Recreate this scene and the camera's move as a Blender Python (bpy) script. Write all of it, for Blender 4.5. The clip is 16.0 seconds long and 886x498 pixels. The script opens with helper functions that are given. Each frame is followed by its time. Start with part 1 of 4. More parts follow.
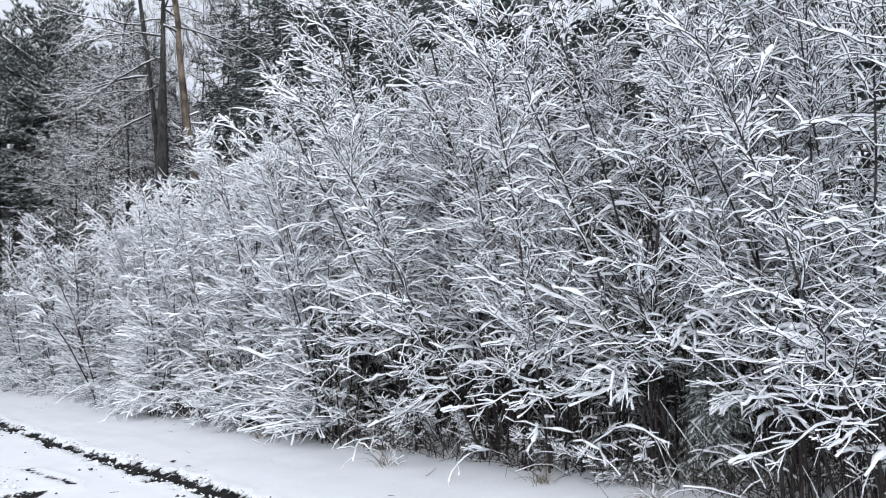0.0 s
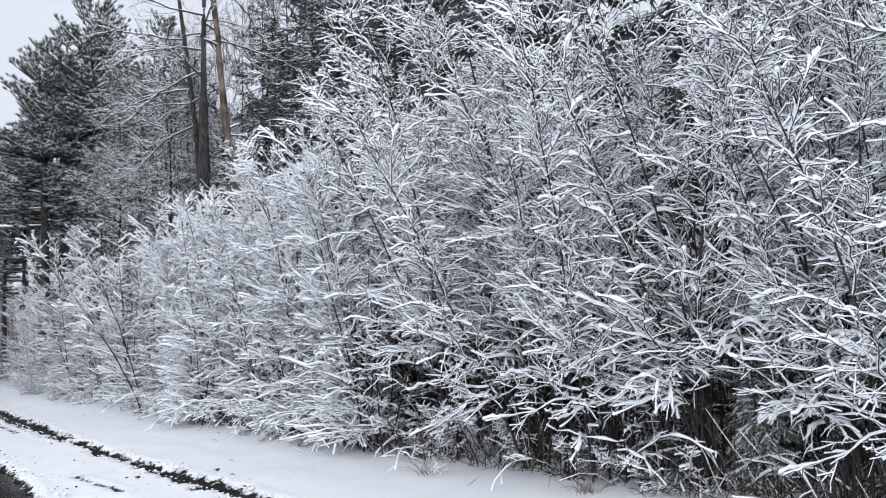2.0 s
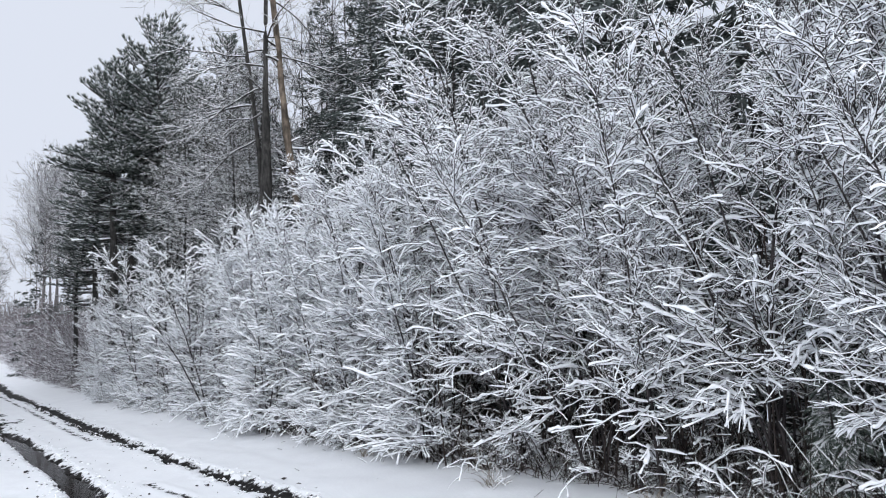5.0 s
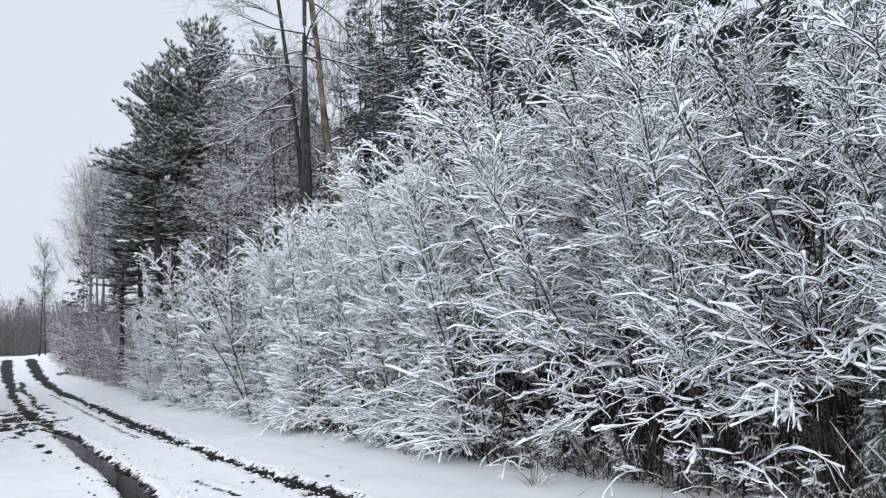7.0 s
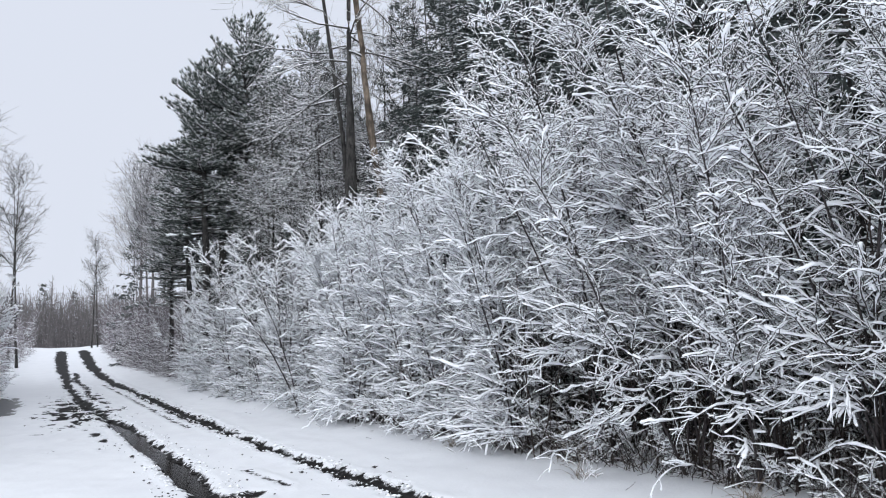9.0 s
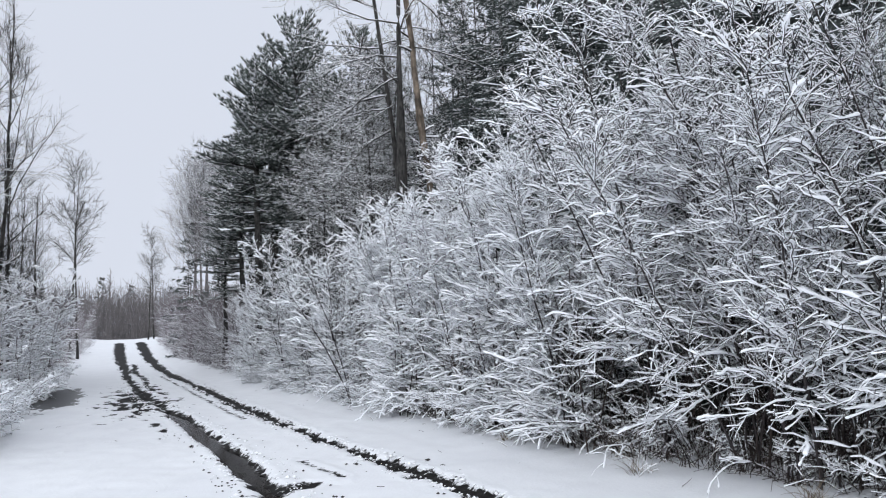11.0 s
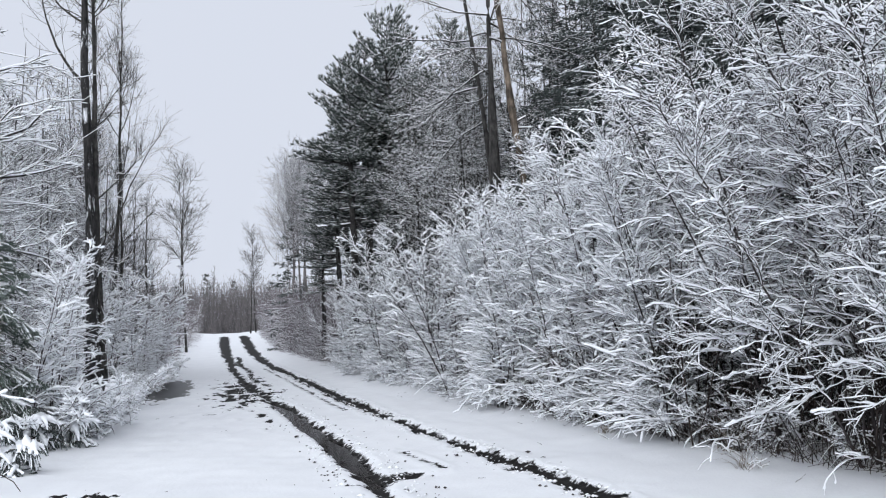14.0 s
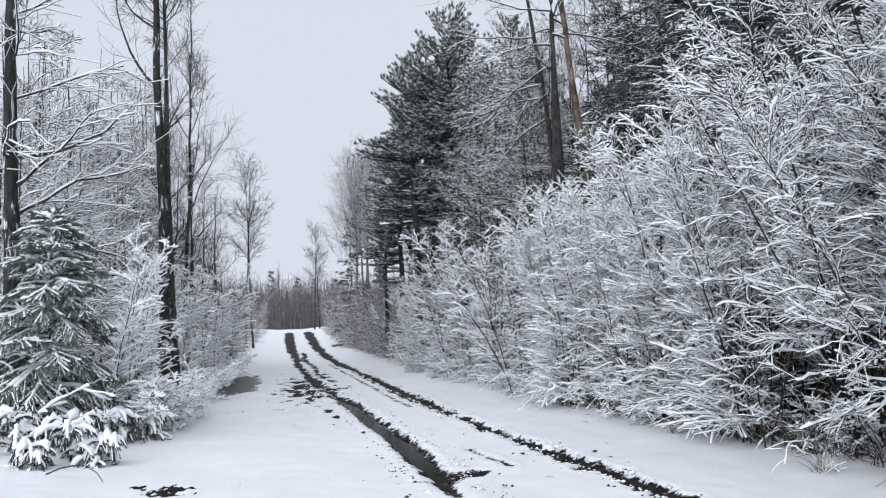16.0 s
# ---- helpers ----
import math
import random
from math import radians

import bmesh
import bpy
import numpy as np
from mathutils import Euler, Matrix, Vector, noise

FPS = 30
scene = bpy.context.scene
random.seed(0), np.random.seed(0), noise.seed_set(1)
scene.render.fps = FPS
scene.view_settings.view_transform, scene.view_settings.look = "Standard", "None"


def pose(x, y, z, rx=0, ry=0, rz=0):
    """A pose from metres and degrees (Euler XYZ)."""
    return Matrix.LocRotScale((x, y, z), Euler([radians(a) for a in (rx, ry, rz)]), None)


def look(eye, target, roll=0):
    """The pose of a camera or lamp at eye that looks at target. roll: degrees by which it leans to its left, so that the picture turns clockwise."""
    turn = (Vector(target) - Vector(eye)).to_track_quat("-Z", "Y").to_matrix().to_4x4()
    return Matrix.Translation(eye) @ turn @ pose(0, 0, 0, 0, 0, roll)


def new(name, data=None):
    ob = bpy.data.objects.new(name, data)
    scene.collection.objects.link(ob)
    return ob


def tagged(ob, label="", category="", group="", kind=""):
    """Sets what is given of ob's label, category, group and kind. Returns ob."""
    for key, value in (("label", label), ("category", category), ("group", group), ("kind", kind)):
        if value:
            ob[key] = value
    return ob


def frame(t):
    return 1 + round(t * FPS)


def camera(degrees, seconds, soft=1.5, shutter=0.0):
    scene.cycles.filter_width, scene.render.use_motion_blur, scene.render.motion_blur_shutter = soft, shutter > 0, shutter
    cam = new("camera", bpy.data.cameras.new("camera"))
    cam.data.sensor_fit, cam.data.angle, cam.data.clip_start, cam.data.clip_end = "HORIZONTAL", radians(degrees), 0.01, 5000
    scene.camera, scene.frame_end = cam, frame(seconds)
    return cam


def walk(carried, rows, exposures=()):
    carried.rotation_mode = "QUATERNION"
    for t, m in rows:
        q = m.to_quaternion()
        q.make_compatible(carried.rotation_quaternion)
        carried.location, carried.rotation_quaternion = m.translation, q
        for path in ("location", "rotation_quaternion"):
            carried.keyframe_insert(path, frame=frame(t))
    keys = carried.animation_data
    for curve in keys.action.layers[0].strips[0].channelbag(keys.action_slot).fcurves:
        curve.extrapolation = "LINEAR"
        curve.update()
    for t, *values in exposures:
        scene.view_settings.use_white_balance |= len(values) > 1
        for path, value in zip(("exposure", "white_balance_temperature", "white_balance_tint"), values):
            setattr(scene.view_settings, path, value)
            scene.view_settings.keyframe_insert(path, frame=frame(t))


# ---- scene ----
# ---- camera and its walk: a slow turn to the left, held at eye height ----
cam = camera(57.85, 16.0, 1.1)
PATH = [  # seconds, x, y, z, yaw, pitch, lean to the right
    (0.0, 0.000, 0.000, 1.600, -37.06, 4.71, 1.13),
    (0.5, -0.013, 0.007, 1.594, -36.41, 4.83, 1.18),
    (1.0, -0.023, 0.012, 1.601, -35.66, 4.98, 1.29),
    (1.5, -0.024, 0.017, 1.606, -35.03, 5.14, 1.39),
    (2.0, -0.029, 0.024, 1.608, -34.47, 5.31, 1.45),
    (2.5, -0.035, 0.024, 1.603, -33.98, 5.47, 1.45),
    (3.0, -0.047, 0.031, 1.607, -33.38, 5.63, 1.46),
    (3.5, -0.059, 0.032, 1.612, -32.72, 5.76, 1.48),
    (4.0, -0.075, 0.037, 1.614, -31.91, 5.92, 1.51),
    (6.5, -0.126, 0.071, 1.628, -28.61, 6.09, 1.61),
    (7.0, -0.131, 0.069, 1.624, -27.83, 6.04, 1.70),
    (7.5, -0.140, 0.071, 1.620, -27.15, 5.94, 1.76),
    (8.0, -0.148, 0.076, 1.617, -26.32, 5.84, 1.75),
    (8.5, -0.163, 0.075, 1.622, -25.60, 5.73, 1.67),
    (9.0, -0.178, 0.076, 1.621, -24.81, 5.64, 1.56),
    (11.5, -0.248, 0.072, 1.637, -20.29, 5.16, 1.53),
    (12.0, -0.254, 0.076, 1.635, -19.11, 5.12, 1.66),
    (12.5, -0.271, 0.077, 1.629, -18.13, 5.09, 1.69),
    (13.0, -0.283, 0.075, 1.634, -16.98, 5.00, 1.79),
    (13.5, -0.289, 0.080, 1.634, -15.98, 4.95, 1.85),
    (14.0, -0.293, 0.085, 1.639, -14.82, 4.86, 1.94),
    (14.5, -0.299, 0.080, 1.648, -13.75, 4.78, 1.96),
    (15.0, -0.322, 0.066, 1.655, -12.56, 4.76, 1.92),
    (15.5, -0.343, 0.061, 1.663, -11.55, 4.74, 1.86),
    (16.0, -0.356, 0.065, 1.660, -10.48, 4.76, 1.79),
]
EXPOSURES = [(0.0, 0.16), (1.5, 0.12), (3.5, 0.03), (8.5, 0.02), (11.5, -0.06), (16.0, -0.05)]
walk(cam, [(t, pose(x, y, z, 90 + p, 0, w) @ pose(0, 0, 0, 0, 0, -r)) for t, x, y, z, w, p, r in PATH], EXPOSURES)

# ---- world and light: an even, overcast winter sky ----
world = bpy.data.worlds.new("overcast_sky")
scene.world = world
world.use_nodes = True
wn = world.node_tree
wn.nodes.clear()
w_out = wn.nodes.new("ShaderNodeOutputWorld")
w_bg = wn.nodes.new("ShaderNodeBackground")
w_sky = wn.nodes.new("ShaderNodeTexSky")
w_sky.sky_type = "NISHITA"
w_sky.sun_disc = False
w_sky.sun_elevation, w_sky.sun_rotation = radians(28), radians(212)
w_sky.dust_density = 4.0
w_scale = wn.nodes.new("ShaderNodeMix")
w_scale.data_type, w_scale.blend_type = "RGBA", "MIX"
w_scale.inputs["Factor"].default_value = 0.985
w_scale.inputs["B"].default_value = (7.0, 7.45, 8.5, 1)
wn.links.new(w_sky.outputs["Color"], w_scale.inputs["A"])
wn.links.new(w_scale.outputs["Result"], w_bg.inputs["Color"])
w_bg.inputs["Strength"].default_value = 0.104
wn.links.new(w_bg.outputs[0], w_out.inputs[0])

sun = new("sun", bpy.data.lights.new("sun", "SUN"))
sun.data.energy, sun.data.angle, sun.data.color = 3.2, radians(110), (0.95, 0.985, 1.0)
sun.matrix_world = look((-20, -32, 20), (0, 0, 0))


# ---- materials ----
def material(name, rough=0.8, spec=0.3):
    m = bpy.data.materials.new(name)
    m.use_nodes = True
    b = m.node_tree.nodes["Principled BSDF"]
    b.inputs["Roughness"].default_value = rough
    b.inputs["Specular IOR Level"].default_value = spec
    return m, m.node_tree, b


def node(tree, kind, **values):
    n = tree.nodes.new(kind)
    for key, value in values.items():
        n.inputs[key].default_value = value
    return n


def noise_tex(tree, scale, detail=4.0, rough=0.6, coord=None):
    n = node(tree, "ShaderNodeTexNoise", Scale=scale, Detail=detail, Roughness=rough)
    if coord is not None:
        tree.links.new(coord, n.inputs["Vector"])
    return n


def ramp(tree, source, stops):
    r = tree.nodes.new("ShaderNodeValToRGB")
    while len(r.color_ramp.elements) < len(stops):
        r.color_ramp.elements.new(0.5)
    for e, (at, c) in zip(r.color_ramp.elements, stops):
        e.position, e.color = at, (*c, 1)
    tree.links.new(source, r.inputs["Fac"])
    return r


def bump(tree, bsdf, height, strength, distance):
    b = node(tree, "ShaderNodeBump", Strength=strength, Distance=distance)
    tree.links.new(height, b.inputs["Height"])
    tree.links.new(b.outputs[0], bsdf.inputs["Normal"])
    return b


def place_coord(tree):
    return tree.nodes.new("ShaderNodeNewGeometry").outputs["Position"]


def snow_material(name, tint=(0.9, 0.91, 0.94), grain=60.0, strength=0.35):
    m, t, b = material(name, 0.95, 0.06)
    p = place_coord(t)
    r = ramp(t, noise_tex(t, 6.0, 3, 0.6, p).outputs["Fac"],
             [(0.3, tuple(c * 0.95 for c in tint)), (0.7, tint)])
    t.links.new(r.outputs[0], b.inputs["Base Color"])
    bump(t, b, noise_tex(t, grain, 3, 0.7, p).outputs["Fac"], strength, 0.01)
    return m


def bark_material(name, dark, light, scale=14.0, rough=0.9, low=0.72, high=1.15):
    m, t, b = material(name, rough, 0.2)
    co = t.nodes.new("ShaderNodeTexCoord").outputs["Object"]
    mp = node(t, "ShaderNodeMapping")
    mp.inputs["Scale"].default_value = (1.0, 1.0, 0.22)
    t.links.new(co, mp.inputs["Vector"])
    n = noise_tex(t, scale, 6, 0.65, mp.outputs[0])
    r = ramp(t, n.outputs["Fac"], [(0.32, dark), (0.62, light)])
    blotch = ramp(t, noise_tex(t, 2.3, 3, 0.6, co).outputs["Fac"], [(0.4, (low, low, low)), (0.62, (high, high * 0.98, high * 0.96))])
    mix = t.nodes.new("ShaderNodeMix")
    mix.data_type, mix.blend_type = "RGBA", "MULTIPLY"
    mix.inputs["Factor"].default_value = 1.0
    t.links.new(r.outputs[0], mix.inputs["A"])
    t.links.new(blotch.outputs[0], mix.inputs["B"])
    t.links.new(mix.outputs["Result"], b.inputs["Base Color"])
    bump(t, b, n.outputs["Fac"], 0.9, 0.035)
    return m


def plastered_bark(name, dark, light, scale):
    """Dark bark with wind-blown snow sticking to it in streaky patches."""
    m = bark_material(name, dark, light, scale)
    t = m.node_tree
    b = t.nodes["Principled BSDF"]
    old = b.inputs["Base Color"].links[0].from_socket
    mp = node(t, "ShaderNodeMapping")
    mp.inputs["Scale"].default_value = (1.0, 1.0, 0.3)
    t.links.new(t.nodes.new("ShaderNodeTexCoord").outputs["Object"], mp.inputs["Vector"])
    patch = ramp(t, noise_tex(t, 6.0, 6, 0.75, mp.outputs[0]).outputs["Fac"], [(0.57, (0, 0, 0)), (0.66, (1, 1, 1))])
    mix = t.nodes.new("ShaderNodeMix")
    mix.data_type = "RGBA"
    mix.inputs["B"].default_value = (0.84, 0.86, 0.9, 1)
    t.links.new(patch.outputs[0], mix.inputs["Factor"])
    t.links.new(old, mix.inputs["A"])
    t.links.new(mix.outputs["Result"], b.inputs["Base Color"])
    return m


def leaf_material(name, a, c):
    m, t, b = material(name, 0.6, 0.3)
    r = ramp(t, t.nodes.new("ShaderNodeNewGeometry").outputs["Random Per Island"], [(0.0, a), (1.0, c)])
    n = ramp(t, noise_tex(t, 3.0, 3, 0.6, place_coord(t)).outputs["Fac"], [(0.3, (0.7, 0.7, 0.7)), (0.7, (1.15, 1.15, 1.1))])
    mix = t.nodes.new("ShaderNodeMix")
    mix.data_type, mix.blend_type = "RGBA", "MULTIPLY"
    mix.inputs["Factor"].default_value = 1.0
    t.links.new(r.outputs[0], mix.inputs["A"])
    t.links.new(n.outputs[0], mix.inputs["B"])
    t.links.new(mix.outputs["Result"], b.inputs["Base Color"])
    return m


SNOW = snow_material("lying_snow")
TWIG_SNOW = snow_material("clinging_snow", (0.935, 0.951, 0.99), 70.0, 0.6)
SHRUB_BARK = bark_material("dark_shrub_bark", (0.022, 0.0195, 0.0215), (0.075, 0.066, 0.068), 30)
BROWN_BARK = bark_material("brown_shoot_bark", (0.025, 0.02, 0.019), (0.085, 0.068, 0.063), 30)
GREY_BARK = bark_material("grey_tree_bark", (0.012, 0.0118, 0.012), (0.085, 0.082, 0.08), 26, 0.9, 0.5, 1.25)
PLASTERED = plastered_bark("snow_plastered_bark", (0.009, 0.009, 0.0095), (0.05, 0.049, 0.05), 20)
DEAD_BARK = bark_material("flaking_orange_bark", (0.075, 0.066, 0.056), (0.25, 0.2, 0.16), 22, 0.9, 0.35, 1.2)
# far-wood bark, paler than the near trees': distance haze put into its colour
HAZED_BARK = bark_material("hazed_far_wood_bark", (0.115, 0.108, 0.112), (0.23, 0.216, 0.222), 6)
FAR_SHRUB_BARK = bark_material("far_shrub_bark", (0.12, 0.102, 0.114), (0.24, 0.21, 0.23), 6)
SPRUCE_GREEN = leaf_material("spruce_needles", (0.048, 0.06, 0.061), (0.105, 0.124, 0.123))
PINE_GREEN = leaf_material("pine_needles", (0.08, 0.097, 0.092), (0.165, 0.19, 0.18))
FROSTED_GREEN = leaf_material("frosted_young_needles", (0.085, 0.11, 0.1), (0.2, 0.24, 0.22))
DRY_GRASS = leaf_material("dry_grass", (0.12, 0.09, 0.066), (0.27, 0.215, 0.16))


def ground_material():
    m, t, b = material("snow_and_mud", 0.8, 0.25)
    p = place_coord(t)
    att = t.nodes.new("ShaderNodeAttribute")
    att.attribute_name = "mud"
    big = noise_tex(t, 4.5, 3, 0.6, p)
    fine = noise_tex(t, 15.0, 5, 0.62, p)
    a1 = node(t, "ShaderNodeMath")
    a1.operation = "MULTIPLY_ADD"
    a1.inputs[1].default_value, a1.inputs[2].default_value = 0.24, -0.12
    t.links.new(fine.outputs["Fac"], a1.inputs[0])
    a2 = node(t, "ShaderNodeMath")
    a2.operation = "MULTIPLY_ADD"
    a2.inputs[1].default_value = 0.22
    t.links.new(big.outputs["Fac"], a2.inputs[0])
    t.links.new(a1.outputs[0], a2.inputs[2])
    a3 = node(t, "ShaderNodeMath")
    a3.operation = "ADD"
    t.links.new(a2.outputs[0], a3.inputs[0])
    t.links.new(att.outputs["Fac"], a3.inputs[1])
    mask = ramp(t, a3.outputs[0], [(0.10, (0, 0, 0)), (0.135, (1, 1, 1))])
    snow = ramp(t, noise_tex(t, 1.3, 5, 0.6, p).outputs["Fac"], [(0.3, (0.695, 0.706, 0.737)), (0.7, (0.745, 0.757, 0.785))])
    mud = ramp(t, noise_tex(t, 18.0, 5, 0.7, p).outputs["Fac"], [(0.3, (0.006, 0.0055, 0.005)), (0.6, (0.014, 0.0133, 0.0133)), (0.8, (0.06, 0.054, 0.051))])
    mix = t.nodes.new("ShaderNodeMix")
    mix.data_type = "RGBA"
    t.links.new(mask.outputs[0], mix.inputs["Factor"])
    t.links.new(snow.outputs[0], mix.inputs["A"])
    t.links.new(mud.outputs[0], mix.inputs["B"])
    t.links.new(mix.outputs["Result"], b.inputs["Base Color"])
    rgh = ramp(t, mask.outputs[0], [(0.0, (0.8, 0.8, 0.8)), (1.0, (0.7, 0.7, 0.7))])
    sp = ramp(t, mask.outputs[0], [(0.0, (0.25, 0.25, 0.25)), (1.0, (0.12, 0.12, 0.12))])
    t.links.new(sp.outputs[0], b.inputs["Specular IOR Level"])
    t.links.new(rgh.outputs[0], b.inputs["Roughness"])
    h = node(t, "ShaderNodeMath")
    h.operation = "SUBTRACT"
    t.links.new(noise_tex(t, 22.0, 4, 0.6, p).outputs["Fac"], h.inputs[0])
    t.links.new(mask.outputs[0], h.inputs[1])
    bump(t, b, h.outputs[0], 0.45, 0.012)
    return m


GROUND = ground_material()


def water_material(name, colour, rough):
    m, t, b = material(name, rough, 0.5)
    r = ramp(t, noise_tex(t, 3.0, 4, 0.6, place_coord(t)).outputs["Fac"], [(0.35, tuple(0.6 * c for c in colour)), (0.65, colour)])
    t.links.new(r.outputs[0], b.inputs["Base Color"])
    bump(t, b, noise_tex(t, 9.0, 2, 0.5, place_coord(t)).outputs["Fac"], 0.06, 0.01)
    b.inputs["IOR"].default_value = 1.16 if rough > 0.2 else 1.09
    return m


RUT_WATER = water_material("muddy_water", (0.014, 0.0105, 0.009), 0.1)
SLUSH = water_material("grey_slush", (0.06, 0.06, 0.063), 0.3)


# ---- mesh helpers ----
class Soup:
    """Vertices and faces gathered from many tubes and blades, then linked as one mesh."""

    def __init__(self):
        self.v, self.f, self.n = [], [], 0

    def add(self, verts, faces):
        if len(verts):
            self.v.append(np.asarray(verts, float).reshape(-1, 3))
            self.f.append(np.asarray(faces, np.int64) + self.n)
            self.n += len(self.v[-1])

    def mesh(self, name, mat, smooth=True):
        me = bpy.data.meshes.new(name)
        v = np.concatenate(self.v)
        loops = np.concatenate([f.ravel() for f in self.f])
        sizes = np.concatenate([np.full(len(f), f.shape[1]) for f in self.f])
        me.vertices.add(len(v))
        me.vertices.foreach_set("co", v.astype(np.float32).ravel())
        me.loops.add(len(loops))
        me.loops.foreach_set("vertex_index", loops.astype(np.int32))
        me.polygons.add(len(sizes))
        me.polygons.foreach_set("loop_start", np.r_[0, np.cumsum(sizes)[:-1]].astype(np.int32))
        me.polygons.foreach_set("use_smooth", np.full(len(sizes), smooth))
        me.update(calc_edges=True)
        me.materials.append(mat)
        return me


def tubes(soup, P, R, sides, flat=1.0, rough=None):
    """Tubes along polylines P (n, k, 3) with radii R (n, k); flat squashes them in height, rough is a generator that makes them lumpy."""
    P, R = np.asarray(P, float), np.asarray(R, float)
    if not len(P):
        return
    n, k, _ = P.shape
    T = np.gradient(P, axis=1)
    T /= np.linalg.norm(T, axis=2, keepdims=True) + 1e-9
    ref = np.zeros_like(T)
    ref[..., 2] = 1
    S = np.cross(T, ref)
    weak = np.linalg.norm(S, axis=2, keepdims=True)
    S = np.where(weak > 0.05, S / (weak + 1e-9), np.array([1.0, 0, 0]))
    U = np.cross(S, T)
    a = np.linspace(0, 2 * np.pi, sides, endpoint=False) + np.pi / 2
    ring = (S[:, :, None] * np.cos(a)[:, None] + U[:, :, None] * (np.sin(a) * flat)[:, None]) * R[:, :, None, None]
    if rough is not None:
        amount = 0.26 if sides > 4 else 0.14
        ring *= rough.uniform(1 - amount, 1 + amount, ring.shape[:3] + (1,))
    V = P[:, :, None] + ring
    i = np.arange(n)[:, None, None] * k * sides
    j = np.arange(k - 1)[:, None] * sides
    s = np.arange(sides)
    s2 = (s + 1) % sides
    q = np.stack([i + j + s, i + j + s2, i + j + sides + s2, i + j + sides + s], -1)
    soup.add(V, q.reshape(-1, 4))


def cap_snow(soup, P, Rw, depth, rng, sides=4, cover=1.0):
    """Ridges of snow that lie along the upper side of branches: thick where they run level, thin where they stand upright."""
    P, Rw = np.asarray(P, float), np.asarray(Rw, float)
    if not len(P):
        return
    n, k, _ = P.shape
    T = np.gradient(P, axis=1)
    T /= np.linalg.norm(T, axis=2, keepdims=True) + 1e-9
    level = np.sqrt(np.clip(1 - T[..., 2] ** 2, 0, 1))
    depth = np.asarray(depth, float)
    depth = np.broadcast_to(depth if depth.ndim == 2 else depth.reshape(-1, 1), (n, k))
    load = depth * (0.18 + 0.82 * level ** 1.3) * np.exp(rng.normal(0, 0.42 if sides > 4 else 0.3, (n, k))) * (rng.random((n, 1)) < cover)
    load = np.minimum(load * np.exp(rng.normal(0, 0.15, (n, 1))), 2.0 * depth)
    ends = np.ones(k)
    ends[0] = 0.7
    load = load * ends
    keep = load.max(1) > 0.0015
    C = P.copy()
    C[..., 2] += Rw * 0.6 + load * 0.85
    C, load, Rw, T = C[keep], load[keep], Rw[keep], T[keep]
    near, tip = (C[:, -1:] + T[:, -1:] * load[:, -1:, None] * f for f in (0.7, 1.15))
    R = load + Rw * 0.3
    tubes(soup, np.concatenate([C, near, tip], 1), np.concatenate([R, R[:, -1:] * 0.8, R[:, -1:] * 0.12], 1), sides, 0.95, rng)


def blades(soup, base, tip, width, rng):
    """Thin upright or spreading triangles from base to tip (n, 3)."""
    base, tip = np.asarray(base, float), np.asarray(tip, float)
    side = np.cross(tip - base, rng.normal(size=base.shape))
    side /= np.linalg.norm(side, axis=1, keepdims=True) + 1e-9
    side *= np.asarray(width, float).reshape(-1, 1)
    V = np.stack([base - side, base + side, tip], 1)
    soup.add(V, np.arange(len(base) * 3).reshape(-1, 3))


def heading(az, el):
    return np.stack([np.cos(az) * np.cos(el), np.sin(az) * np.cos(el), np.sin(el)], -1)


def forked(az, el, angle, roll):
    """Headings turned off by an angle, towards the side (roll 0), upwards (roll pi / 2) or between."""
    d = heading(az, el)
    side = np.stack([-np.sin(az), np.cos(az), 0 * az], -1)
    v = d * np.cos(angle)[:, None] + (side * np.cos(roll)[:, None] + np.cross(d, side) * np.sin(roll)[:, None]) * np.sin(angle)[:, None]
    return np.arctan2(v[:, 1], v[:, 0]), np.arcsin(np.clip(v[:, 2], -1, 1))


def bent(start, az, el, length, k, rng, sag=0.0, wander=0.1, zig=0.0):
    """Polylines (n, k, 3) that start with a heading and sink by sag radians to their ends."""
    n = len(start)
    u = np.linspace(0, 1, k)
    A = az[:, None] + np.cumsum(rng.normal(0, wander, (n, k)), 1) * 0.6 + zig * rng.normal(0, 1, (n, k))
    E = el[:, None] - np.broadcast_to(np.asarray(sag, float).reshape(-1, 1), (n, 1)) * u + np.cumsum(rng.normal(0, wander, (n, k)), 1) * 0.5 + 0.7 * zig * rng.normal(0, 1, (n, k))
    step = heading(A, E) * (length[:, None, None] / (k - 1))
    P = np.concatenate([np.zeros((n, 1, 3)), np.cumsum(step[:, :-1], 1)], 1)
    return P + start[:, None]


def along(P, which, s):
    """Points and headings on the polylines P[which] at the fractions s."""
    k = P.shape[1]
    x = np.clip(s, 0, 0.9999) * (k - 1)
    i = x.astype(int)
    a, b = P[which, i], P[which, i + 1]
    d = b - a
    return a + d * (x - i)[:, None], np.arctan2(d[:, 1], d[:, 0]), np.arctan2(d[:, 2], np.hypot(d[:, 0], d[:, 1]))


def radii(r0, r1, k):
    r0, r1 = np.asarray(r0, float).reshape(-1, 1), np.asarray(r1, float).reshape(-1, 1)
    return r0 + (r1 - r0) * np.linspace(0, 1, k)


def part(name, mesh, parent, m=None, label=""):
    ob = new(name, mesh)
    ob.parent = parent
    if m is not None:
        ob.matrix_basis = m
    return tagged(ob, label)


def thing(name, m, label, category, group=""):
    ob = new(name)
    ob.empty_display_size = 0.2
    ob.matrix_basis = m
    return tagged(ob, label, category, group)


